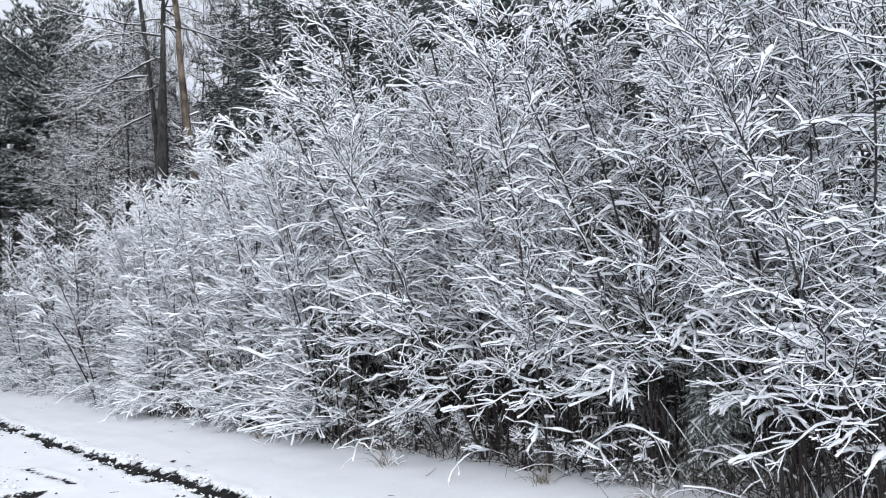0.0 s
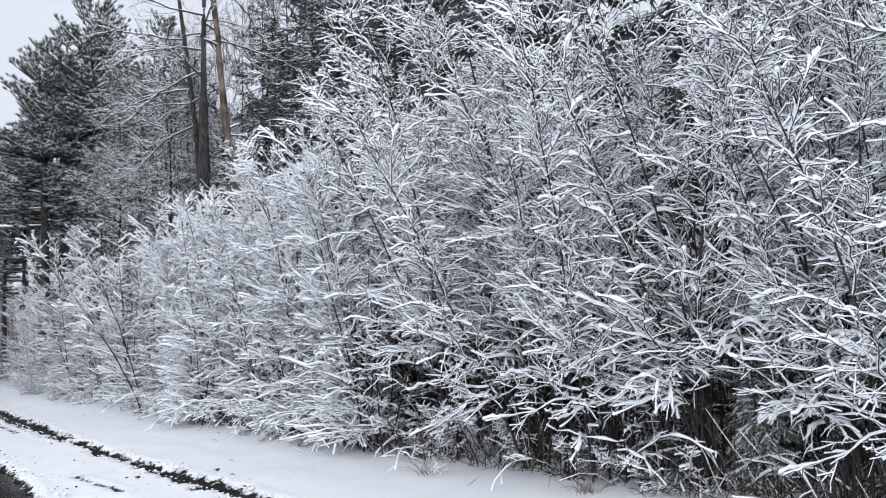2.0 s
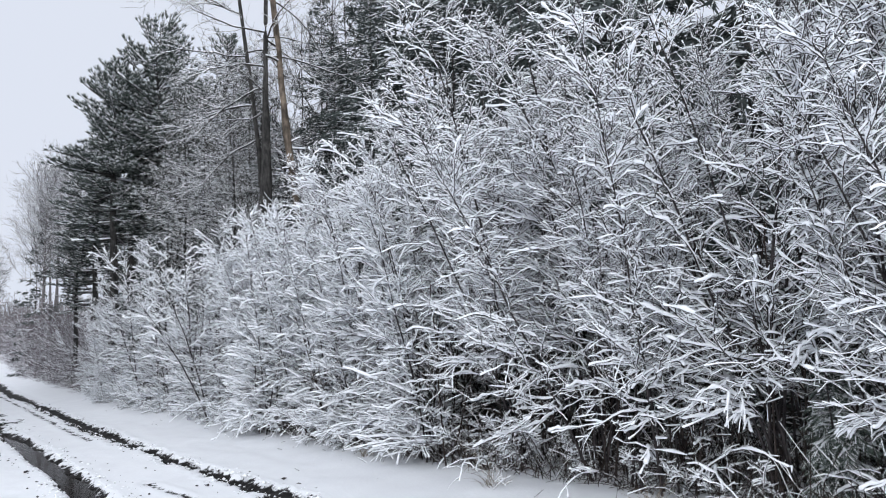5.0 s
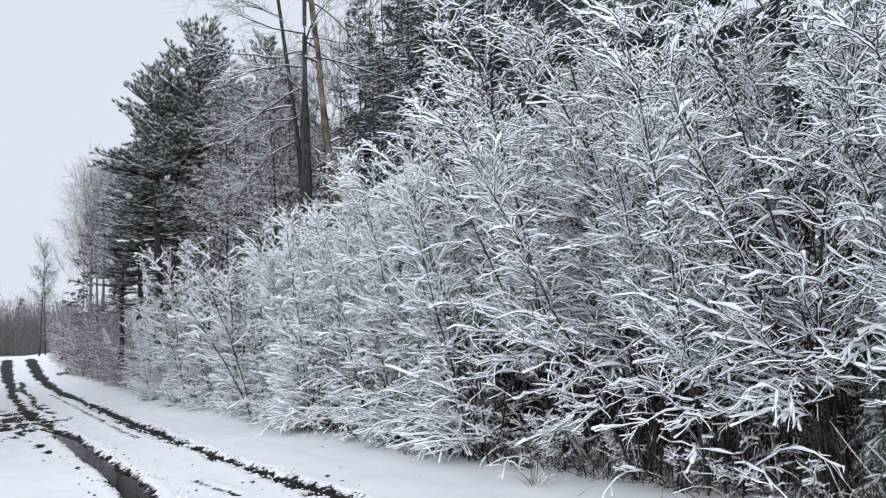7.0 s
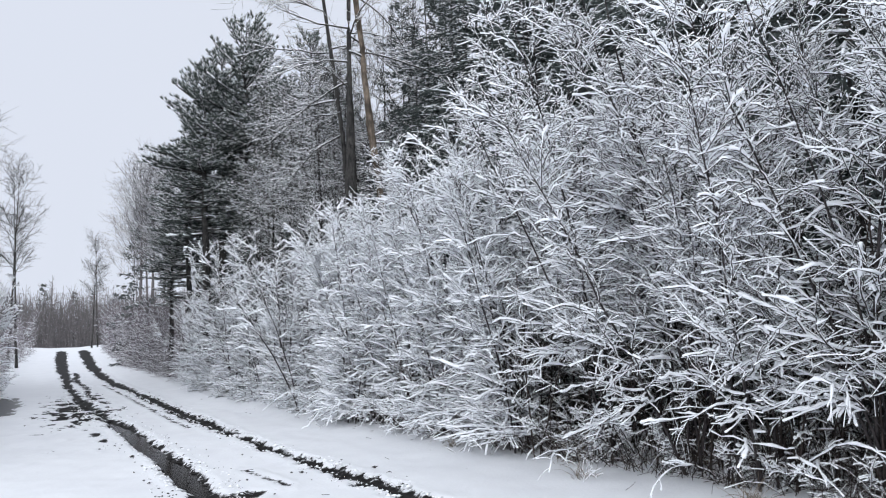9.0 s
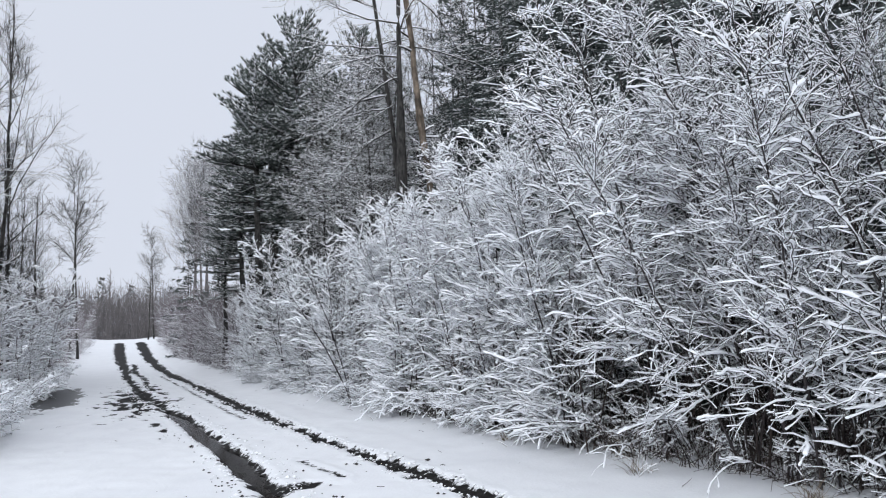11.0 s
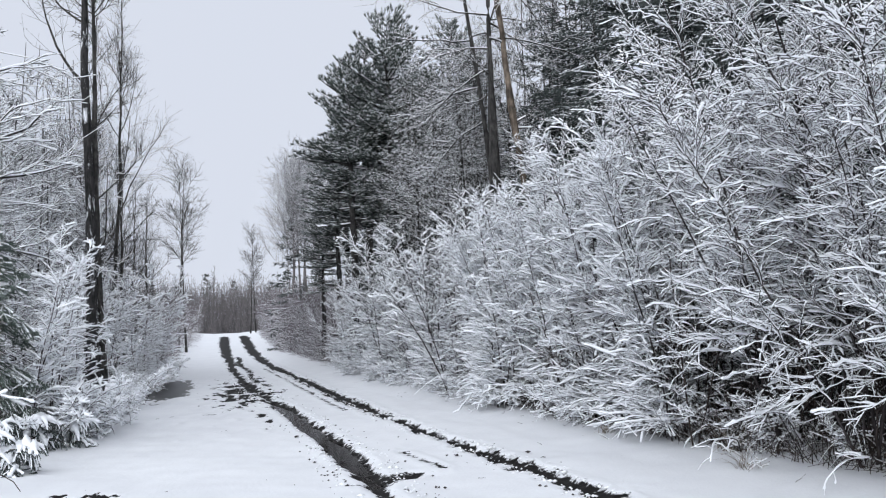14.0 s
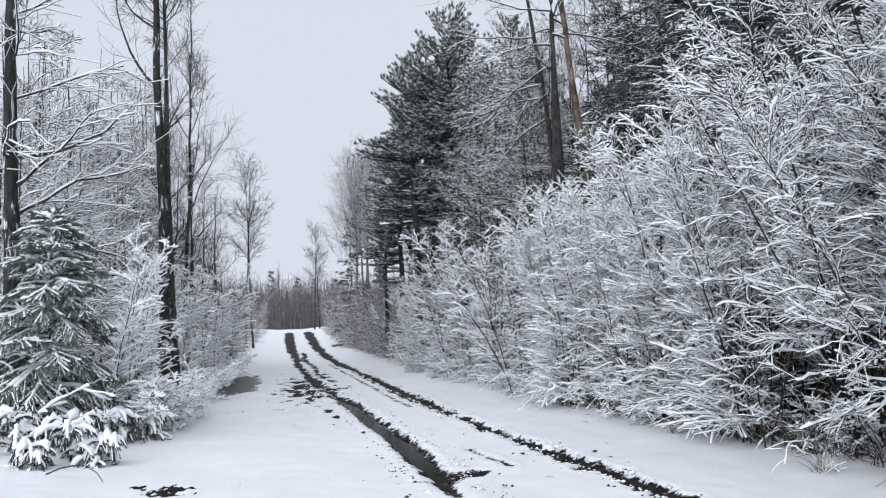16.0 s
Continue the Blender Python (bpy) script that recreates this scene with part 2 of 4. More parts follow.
# ---- shrubs: stems that rise from one stool and lean out over the verge ----
def shrub_stem(seed, height, lean, n_branch, n_twig, depth, fat=1.0, sides=4, first=0.1, spurs=0.0, droop=0.0):
    """One straight dark stem with stiff, forward-pointing side shoots: level low down, steep towards the top."""
    rng = np.random.default_rng(seed)
    wood, snow = Soup(), Soup()
    k = 10
    u = np.linspace(0, 1, k)
    axis = np.zeros((1, k, 3))
    axis[0, :, 0] = lean * height * u ** 1.25 + np.cumsum(rng.normal(0, 0.014, k))
    axis[0, :, 1] = np.cumsum(rng.normal(0, 0.018, k))
    axis[0, :, 2] = height * (u - (0.4 * lean ** 2 + droop) * u ** 2) - 0.08
    r_axis = radii(0.0029 * height * fat, 0.0036 * fat, k)
    tubes(wood, axis, r_axis, 5)
    cap_snow(snow, axis[:, 5:], r_axis[:, 5:], depth * 0.45, rng, sides)
    s = np.sort(first + (0.98 - first) * rng.random(n_branch) ** 1.2)
    start, _, _ = along(axis, np.zeros(n_branch, int), s)
    az = np.where(rng.random(n_branch) < 0.55, rng.normal(0, 0.75, n_branch), rng.uniform(-3.14, 3.14, n_branch))
    el = np.radians(18 + 34 * s + rng.normal(0, 11, n_branch))
    length = (0.2 + 0.62 * (1 - s) ** 0.7 + 0.45 * rng.random(n_branch) ** 3) * (0.8 + 0.2 * np.cos(az)) * height / 4.8
    crook = 1.9 if sides > 4 else 1.0
    kb = 11 if sides > 4 else (7 if sides > 3 else 5)
    B = bent(start, az, el, length, kb, rng, rng.normal(0.05, 0.28, n_branch) + 0.5 * (1 - s) ** 1.3 + 2 * droop, 0.12 * crook, 0.1 * crook)
    rB = radii(0.0062 * fat * (1.1 - 0.5 * s), np.full(n_branch, 0.0032 * fat), kb)
    tubes(wood, B, rB, 3)
    cap_snow(snow, B, rB, depth * np.minimum(np.exp(rng.normal(-0.1, 0.32, n_branch)), 1.35), rng, sides)
    m = n_branch * n_twig
    which = np.repeat(np.arange(n_branch), n_twig)
    st = np.tile(np.linspace(0.15, 0.93, n_twig), n_branch) + rng.normal(0, 0.05, m)
    p, a, e = along(B, which, st)
    a, e = forked(a, e, np.radians(rng.uniform(28, 62, m)), np.resize([0.15, 3.0], m) + rng.normal(0, 0.55, m))
    tl = (0.09 + length[which] * (0.12 + 0.48 * rng.random(m) ** 1.5)) * (1.15 - 0.6 * st)
    kt = 5 if sides > 4 else (4 if sides > 3 else 3)
    W = bent(p, a, e, tl, kt, rng, rng.uniform(-0.4, 0.6, m), 0.12 * crook, 0.09 * crook)
    rW = radii(np.full(m, 0.0038 * fat), np.full(m, 0.0024 * fat), kt)
    if sides > 4 or spurs:
        tubes(wood, W, rW, 3)
    else:
        tubes(wood, W[:, ::kt - 1], rW[:, ::kt - 1], 3)
    if depth > 0.0076:
        cap_snow(snow, W, rW, depth * np.minimum(np.exp(rng.normal(-0.5, 0.34, m)), 1.2), rng, 5 if sides > 4 else max(sides, 4) if depth > 0.01 and sides > 3 else sides, 0.94)
    if spurs:
        q = int(m * spurs)
        w2 = rng.integers(0, m, q)
        p, a, e = along(W, w2, rng.uniform(0.25, 0.95, q))
        a, e = forked(a, e, np.radians(rng.uniform(28, 65, q)), rng.uniform(0, 6.28, q))
        S = bent(p, a, e, rng.uniform(0.05, 0.17, q), 2, rng, 0, 0.1)
        rS = radii(np.full(q, 0.003 * fat), np.full(q, 0.002 * fat), 2)
        tubes(wood, S, rS, 3)
        cap_snow(snow, S, rS, depth * rng.uniform(0.5, 0.95, q), rng, 3, 0.95)
    return wood, snow


def stem_library(base, count, heights, leans, n_branch, n_twig, depth, fat, sides, bark, first=0.1, spurs=0.0, droop=0.0):
    rng = np.random.default_rng(base)
    out = []
    for i in range(count):
        w, s = shrub_stem(base + i, rng.uniform(*heights), rng.uniform(*leans), n_branch, n_twig, depth, fat, sides, first * rng.uniform(0.75, 1.3), spurs, droop)
        out.append((w.mesh("stem", bark), s.mesh("snow", TWIG_SNOW)))
    return out


NEAR_STEMS = stem_library(100, 12, (3.8, 5.3), (0.02, 0.34), 34, 8, 0.0082, 1.15, 5, SHRUB_BARK, 0.2, 0.7)
FINE_STEMS = stem_library(500, 8, (3.6, 5.0), (0.04, 0.34), 38, 8, 0.0135, 1.1, 4, SHRUB_BARK, 0.04, 0.5)
WHITE_STEMS = stem_library(590, 6, (3.6, 5.0), (0.06, 0.36), 28, 7, 0.0185, 1.0, 4, SHRUB_BARK, 0.02)
LEANING = stem_library(520, 1, (4.4, 4.5), (0.5, 0.52), 13, 4, 0.016, 1.3, 4, SHRUB_BARK, 0.35, 0.4)
MOUNDS = stem_library(540, 4, (0.9, 1.3), (0.5, 0.9), 14, 6, 0.016, 1.2, 6, SHRUB_BARK, 0.15, 0.0, 0.42)
MID_STEMS = stem_library(200, 8, (3.6, 5.0), (0.04, 0.32), 30, 7, 0.0112, 1.0, 3, SHRUB_BARK, 0.03)
HEDGE_STEMS = stem_library(230, 8, (3.6, 5.0), (0.05, 0.34), 30, 6, 0.0136, 1.15, 4, SHRUB_BARK, 0.05)
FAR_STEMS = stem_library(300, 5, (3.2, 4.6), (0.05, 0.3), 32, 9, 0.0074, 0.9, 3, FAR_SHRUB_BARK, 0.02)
SKIRT_STEMS = stem_library(580, 5, (0.9, 1.4), (0.3, 0.9), 14, 4, 0.0105, 1.0, 4, SHRUB_BARK, 0.05, 0.0, 0.22)
DRIFT_STEMS = stem_library(610, 5, (0.9, 1.4), (0.3, 0.9), 13, 5, 0.0175, 1.0, 4, SHRUB_BARK, 0.05, 0.0, 0.22)
LOW_STEMS = stem_library(350, 6, (1.5, 2.4), (0.35, 0.8), 8, 4, 0.0115, 1.2, 5, SHRUB_BARK, 0.35, 0.4, 0.2)
SHOOT_MESHES = []
for i in range(6):
    rng_s = np.random.default_rng(400 + i)
    w, s = shrub_stem(410 + i, rng_s.uniform(1.2, 2.6), rng_s.uniform(0.0, 0.2), 8, 3, 0.0062, 1.7, 3, 0.34)
    SHOOT_MESHES.append((w.mesh("shoot", BROWN_BARK), s.mesh("snow", TWIG_SNOW)))


def shrub(x, y, size, out_deg, lib, stems, shoots, seed, label, group, spread=70, z=0.0):
    rng = np.random.default_rng(seed)
    ob = thing("shrub", pose(x, y, z), label, "shrub", group)
    for i in range(stems):
        w, s = lib[rng.integers(len(lib))]
        az = out_deg + rng.normal(0, spread)
        r, a = 0.28 * math.sqrt(rng.random()), rng.uniform(0, 6.28)
        k = size * rng.uniform(0.8, 1.12)
        m = pose(r * math.cos(a), r * math.sin(a), 0, rng.normal(0, 4), rng.normal(0, 4), az) @ Matrix.Diagonal((k, k, k, 1))
        st = part("stem", w, ob, m)
        tagged(part("snow", s, st, None, "snow lying along the branches"), kind="stuff")
    for i in range(shoots):
        w, s = SHOOT_MESHES[rng.integers(len(SHOOT_MESHES))]
        a = rng.uniform(-1.7, 1.7) + radians(out_deg + 180)
        m = pose(0.7 * math.cos(a) * rng.random(), 0.7 * math.sin(a) * rng.random(), 0, rng.normal(0, 6), rng.normal(0, 6), rng.uniform(0, 360))
        st = part("shoot", w, ob, m @ Matrix.Diagonal((size, size, size, 1)), "thin brown shoot")
        tagged(part("snow", s, st, None, "snow lying along the twigs"), kind="stuff")
    return ob


def hedge_edge(y):
    """x of the foot of the roadside thicket."""
    return float(np.interp(y, [-4, 2, 4.8, 7.5, 11, 15, 19, 23, 31, 44, 75], [6.2, 5.9, 5.6, 5.05, 4.55, 4.1, 3.6, 3.1, 2.5, 1.9, 1.2]))


# ---- ground: one sheet with the two wheel ruts pressed into it ----
def rut_right(y):
    return np.interp(y, [-14, 0, 6.9, 8.4, 11.4, 15.3, 18.6, 23.6, 32, 45, 72, 90], [4.2, 3.45, 2.92, 2.77, 2.4, 2.1, 1.87, 1.6, 1.1, 0.75, 0.55, 0.4])


def rut_left(y):
    return np.interp(y, [-14, 0, 7.7, 9.7, 11.4, 13.2, 15.7, 17.3, 19.2, 23.5, 31, 51, 75, 90], [2.3, 1.6, 1.08, 1.06, 0.99, 0.85, 0.69, 0.51, 0.34, 0.0, -0.3, -0.75, -1.05, -1.2])


def lift(x, y):
    """The lie of the land: a slow rise to a crest along the track, and low banks under the thickets."""
    rise = 0.75 * np.clip((y - 32) / 52, 0, 1) ** 2 * (3 - 2 * np.clip((y - 32) / 52, 0, 1)) - 1.6 * np.clip((y - 84) / 60, 0, 1)
    edge = np.interp(y, [-4, 2, 4.8, 7.5, 11, 15, 19, 23, 31, 44, 75], [6.2, 5.9, 5.6, 5.05, 4.55, 4.1, 3.6, 3.1, 2.5, 1.9, 1.2])
    bank = 0.16 * np.clip((x - edge + 0.9) / 1.6, 0, 1) + 0.12 * np.clip((-2.2 - x) / 1.5, 0, 1)
    return rise + bank


def field(x, y, scale, seed):
    return np.array([noise.noise((a * scale, b * scale, seed)) for a, b in zip(x.ravel(), y.ravel())]).reshape(x.shape)


def build_ground():
    xs = np.concatenate([[-700, -250, -90, -40], np.arange(-22, -4, 1.0), np.arange(-4, -2.3, 0.12), np.arange(-2.3, -1.3, 0.045), np.arange(-1.3, 3.7, 0.045),
                         np.arange(3.7, 8.5, 0.12), np.arange(8.5, 24, 1.0), [40, 90, 250, 700]])
    ys = np.concatenate([[-700, -250, -80, -30], np.arange(-14, -6, 1.0), np.arange(-6, 6.5, 0.2), np.arange(6.5, 14, 0.055), np.arange(14, 20, 0.09), np.arange(20, 32, 0.18), np.arange(32, 92, 0.8),
                         np.arange(92, 150, 6.0), [180, 260, 420, 800, 1500]])
    X, Y = np.meshgrid(xs, ys)
    wob = field(X, Y, 1.6, 3.0) * 0.05 + field(X, Y, 5.0, 9.0) * 0.07 + field(X, Y, 11.0, 4.0) * 0.05
    far = np.clip((Y - 20) / 40, 0, 1)
    dr = (0.115 + 0.03 * np.sin(Y * 0.9) + 0.23 * far + 0.08 * np.exp(-((Y - 18.5) / 4) ** 2)) - np.abs(X - rut_right(Y)) + 0.02 + wob + 0.13 * (field(X, Y, 4.5, 51.0) + 0.7 * field(X, Y, 10.0, 53.0))
    wet = np.exp(-np.clip(np.abs(Y - 12.9) - 3.2, 0, None) ** 2 / 1.2)
    dl = (0.09 + 0.1 * wet + 0.27 * far) - np.abs(X - rut_left(Y)) + wob + 0.16 * np.clip((Y - 18) / 4, 0, 1) * (field(X, Y, 3.2, 41.0) + 0.6 * field(X, Y * 0.7, 7.5, 43.0))
    lumpy = field(X, Y, 3.0, 31.0) + 0.7 * field(X, Y * 0.7, 7.0, 17.0)
    second = (0.05 + 0.12 * far) - np.abs(X - rut_left(Y) - 0.4 - 0.08 * np.sin(Y * 0.7)) + wob + 0.12 * lumpy - 0.4 * (Y < 21.5) - 0.4 * (Y > 40)
    third = 0.035 - np.abs(X - rut_right(Y) + 0.42) + wob - 0.4 * (Y < 15) - 0.4 * (Y > 30)
    churn = 0.2 - 0.40 * np.hypot((X + 0.05) / 1.0, (Y - 20.6) / 6.0) + 0.34 * field(X, Y * 0.5, 3.0, 12.0) + 0.22 * field(X, Y * 0.6, 7.0, 15.0) + 2.0 * wob
    churn = np.maximum(churn, 0.08 - 0.5 * np.hypot((X - 0.3) / 0.3, (Y - 14.0) / 0.8) + 0.4 * field(X, Y, 6.0, 19.0))
    streak = 0.03 - np.abs(X - np.interp(Y, [8.6, 10.1], [1.95, 1.67])) - 0.6 * np.clip(np.abs(Y - 9.35) - 0.6, 0, None) + 0.4 * wob
    cross = 0.07 - 0.6 * np.abs(Y - 8.3 - 0.5 * (X - 1.1)) - 0.5 * np.clip(np.abs(X - 1.3) - 0.22, 0, None) + wob
    lumps = 0.5 * field(X, Y, 6.5, 21.0) + 0.5 * field(X, Y, 15.0, 22.0)
    patch = 0.42 - 0.42 * np.hypot((X + 1.64) / 0.22, (Y - 8.62) / 0.24) + lumps
    patch = np.maximum(patch, 0.36 - 0.5 * np.hypot((X + 1.98) / 0.13, (Y - 8.92) / 0.08) + 0.5 * lumps)
    pool = 0.75 - 0.75 * np.hypot((X + 1.9) / 0.66, (Y - 22.6) / 4.0) + 3.2 * wob
    ended = 0.9 * np.clip((Y - 70) / 6, 0, None)
    mud = np.maximum.reduce([dr, dl, second, third, churn, streak, cross, patch]) - ended - 0.4 * (Y < -13.0)
    press = np.clip(np.maximum(dr, dl) / 0.12 + 0.3, 0, 1) * (1 - np.clip(ended, 0, 1))
    lip = np.exp(-((mud + 0.09) / 0.06) ** 2) * 0.014
    Z = lift(X, Y) - (0.05 + 0.035 * wet) * press * (Y > -13) - 0.03 * np.clip(np.maximum.reduce([churn, second, third, cross, patch]) / 0.1, 0, 1) + lip
    Z = Z - 0.05 * np.clip(pool / 0.2, 0, 1)
    near = np.exp(-np.clip(np.hypot(X, Y - 10) - 25, 0, None) / 30)
    Z = Z + near * (0.022 * field(X, Y, 0.9, 1.0) + 0.010 * field(X, Y, 3.4, 5.0) + 0.03 * field(X, Y, 6.0, 7.0) * np.clip((np.abs(X - 1) - 3) / 2, 0, 1))
    specks = -0.095 - 0.10 * np.clip(np.abs(mud + 0.12) - 0.12, 0, 1) - 0.02 * (X > 3.2)
    mud = np.maximum(mud, np.where(np.abs(X - 1.3) < 2.6, specks, -0.4) - 0.3 * (Y < -13) - ended)
    edge = np.interp(Y, [-4, 2, 4.8, 7.5, 11, 15, 19, 23, 31, 44, 75], [6.2, 5.9, 5.6, 5.05, 4.55, 4.1, 3.6, 3.1, 2.5, 1.9, 1.2])
    shelter = -0.21 + 0.05 * np.clip(X - edge - 0.5, 0, 1) + 0.15 * field(X, Y, 2.2, 6.0)
    mud = np.where((X > edge + 0.25) & (Y < 40), np.maximum(mud, shelter), mud)
    ny, nx = X.shape
    i = np.arange((ny - 1) * (nx - 1))
    a = (i // (nx - 1)) * nx + i % (nx - 1)
    soup = Soup()
    soup.add(np.stack([X, Y, Z], -1), np.stack([a, a + 1, a + nx + 1, a + nx], -1))
    me = soup.mesh("ground", GROUND)
    att = me.attributes.new("mud", "FLOAT", "POINT")
    att.data.foreach_set("value", mud.astype(np.float32).ravel())
    return tagged(new("ground", me), "snow-covered ground with two muddy wheel ruts", "ground", kind="structure")


ground = build_ground()


def water_strip(name, ys, centre, half, z, mat, label):
    soup = Soup()
    c = np.array([float(centre(y)) for y in ys])
    V = np.stack([np.stack([c - half, ys, np.full(len(ys), z)], -1), np.stack([c + half, ys, np.full(len(ys), z)], -1)], 1)
    i = np.arange(len(ys) - 1) * 2
    soup.add(V, np.stack([i, i + 1, i + 3, i + 2], -1))
    return tagged(new(name, soup.mesh(name, mat)), label, "puddle", kind="structure")


water_strip("water_rut", np.linspace(7.7, 18.2, 34), rut_left, 0.3, -0.06, RUT_WATER, "brown meltwater standing in the wheel rut")
water_strip("water_puddle", np.linspace(18.2, 27.2, 20), lambda y: -1.9, 0.85, -0.022, SLUSH, "grey slushy puddle beside the track")

# ---- the thicket along the track ----
THICKET = "snow-laden shrubs along the track"
rng = np.random.default_rng(11)
y = 1.7
i = 0
while y < 11.4:
    tall = float(np.interp(y, [0, 8, 10, 11.4], [1.12, 1.12, 1.04, 0.94]))
    for row, (back, lib, n) in enumerate(((0.25, NEAR_STEMS if y < 8.2 else FINE_STEMS, 6), (1.3, NEAR_STEMS, 4), (2.5, MID_STEMS, 3))):
        yy = y + rng.normal(0, 0.2) + 0.4 * row
        shrub(hedge_edge(yy) + back + rng.normal(0, 0.15), yy, rng.uniform(0.92, 1.08) * tall * (1.0 if row else 0.9), 180 + rng.normal(0, 15), lib, n, (9, 5, 0)[row], 1000 + i,
              "dense dark-stemmed shrub bowed under fresh snow", THICKET, (62, 75, 90)[row], 0.1)
        i += 1
    y += 1.0
while y < 27:
    for row, back in enumerate((0.45, 1.4, 2.5) if y < 21 else (0.45, 1.6)):
        yy = y + rng.normal(0, 0.25) + 0.4 * row
        shrub(hedge_edge(yy) + back, yy, rng.uniform(0.92, 1.08) * float(np.interp(y, [11, 13, 14.9, 15.6, 20, 24, 27], [0.95, 0.87, 0.84, 0.79, 0.74, 0.62, 0.52])), 180 + rng.normal(0, 20), (HEDGE_STEMS if row == 0 or y < 21 else MID_STEMS) if y > 15 else (MID_STEMS if row else FINE_STEMS), ((7, 4, 3) if y < 15 else (6, 3, 2))[row], 2 if row == 0 else 0, 2000 + i,
              "finely twigged shrub white with fresh snow", THICKET, 80, 0.08)
        i += 1
    y += 1.15
while y < 66:
    for row, back in enumerate((0.35, 1.5) if y < 45 else (0.5,)):
        yy = y + rng.normal(0, 0.4)
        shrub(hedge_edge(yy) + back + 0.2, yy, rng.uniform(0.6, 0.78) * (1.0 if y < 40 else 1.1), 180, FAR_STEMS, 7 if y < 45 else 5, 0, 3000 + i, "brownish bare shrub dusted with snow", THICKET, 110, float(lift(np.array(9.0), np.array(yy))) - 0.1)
        i += 1
    y += 1.5 if y < 45 else 2.0
for k in range(4):
    yy = 2.8 + 2.2 * k + rng.normal(0, 0.3)
    shrub(hedge_edge(yy) + 0.15 + rng.normal(0, 0.1), yy, rng.uniform(0.6, 0.85), 180 + rng.normal(0, 35), LOW_STEMS, 1, 2, 6000 + k,
          "low shrub with drooping branches heavy with snow", THICKET, 40, 0.05)


def finger_branch(seed, x, y, height, reach, az, fingers, depth):
    """A slender branch that arches over and ends in hanging fingers thick with snow."""
    rng = np.random.default_rng(seed)
    ob = thing("shrub", pose(x, y, 0.08, 0, 0, az), "arching branch ending in drooping fingers of thick snow", "shrub", THICKET)
    wood, snow = Soup(), Soup()
    k = 12
    u = np.linspace(0, 1, k)
    P = np.stack([reach * u ** 2.2, np.cumsum(rng.normal(0, 0.02, k)), height * (1.12 * u - 0.12 * u ** 5) - 0.1], -1)[None]
    R = radii([0.011], [0.005], k)
    tubes(wood, P, R, 6)
    cap_snow(snow, P[:, 8:], R[:, 8:], depth * 0.8, rng, 7)
    s = np.concatenate([rng.uniform(0.72, 0.97, fingers - 2), [0.99, 0.99]])
    p, a, e = along(P, np.zeros(fingers, int), s)
    F = bent(p, a + rng.uniform(-1.5, 1.5, fingers), np.radians(rng.uniform(5, 35, fingers)), rng.uniform(0.22, 0.5, fingers), 7, rng, rng.uniform(1.0, 2.2, fingers), 0.12, 0.1)
    rF = radii(np.full(fingers, 0.005), np.full(fingers, 0.003), 7)
    tubes(wood, F, rF, 4)
    cap_snow(snow, F, rF, depth * rng.uniform(0.8, 1.15, fingers), rng, 7)
    n = fingers * 2
    p, a, e = along(F, np.repeat(np.arange(fingers), 2), rng.uniform(0.25, 0.8, n))
    G = bent(p, a + rng.uniform(-1, 1, n), e + rng.normal(-0.1, 0.3, n), rng.uniform(0.08, 0.22, n), 4, rng, 0.5, 0.1, 0.1)
    rG = radii(np.full(n, 0.004), np.full(n, 0.0025), 4)
    tubes(wood, G, rG, 3)
    cap_snow(snow, G, rG, depth * rng.uniform(0.6, 0.95, n), rng, 6)
    st = part("stem", wood.mesh("stem", SHRUB_BARK), ob)
    tagged(part("snow", snow.mesh("snow", TWIG_SNOW), st, None, "thick fingers of snow"), kind="stuff")


for k, (x, yy, h, reach, az, n) in enumerate(((6.35, 3.1, 1.45, 0.75, 195, 8), (6.3, 3.45, 0.95, 0.6, 175, 7), (6.2, 4.3, 1.55, 0.7, 200, 8), (6.0, 4.6, 1.1, 0.7, 170, 6), (6.15, 5.3, 1.3, 0.9, 190, 6),
                                              (6.45, 2.7, 0.6, 0.7, 185, 7))):
    finger_branch(6300 + k, x, yy, h, reach, az, n, 0.014)

for k, (x, yy, h, reach, az, n) in enumerate(((-4.85, 12.2, 2.5, 0.9, -5, 7), (-4.7, 11.6, 1.5, 0.75, 10, 6))):
    finger_branch(6390 + k, x, yy, h, reach, az, n, 0.014)

# left side of the track
LEFT = "snowy shrubs on the far side of the track"
for k in range(15):
    yy = 13.0 + k * 1.9 + rng.normal(0, 0.3)
    edge = float(np.interp(yy, [12, 19, 23, 41], [-2.6, -2.7, -2.35, -2.5]))
    for row in range(3 if 2 < k < 8 else 2):
        if yy < 20 and abs((edge - 0.5 - 1.6 * row) / yy + 0.152) < 0.05:
            continue
        shrub(edge - 0.5 - 0.35 * (k > 6) - 1.6 * row + rng.normal(0, 0.2), yy, rng.uniform(0.66, 0.84) * (0.84 if k > 6 else 1.0), rng.normal(0, 20), WHITE_STEMS if row == 0 and k < 8 else (MID_STEMS if k < 8 else FAR_STEMS), 6 if row == 0 else 3, 1 if k < 6 else 0, 4000 + 3 * k + row,
              "slender shrub coated with fresh snow", LEFT, 80, 0.1)
for k in range(12):
    yy = 41 + k * 2.2
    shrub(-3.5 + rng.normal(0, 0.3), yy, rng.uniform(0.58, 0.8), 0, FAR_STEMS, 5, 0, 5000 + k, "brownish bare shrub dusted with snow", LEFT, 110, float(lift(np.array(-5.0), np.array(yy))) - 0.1)
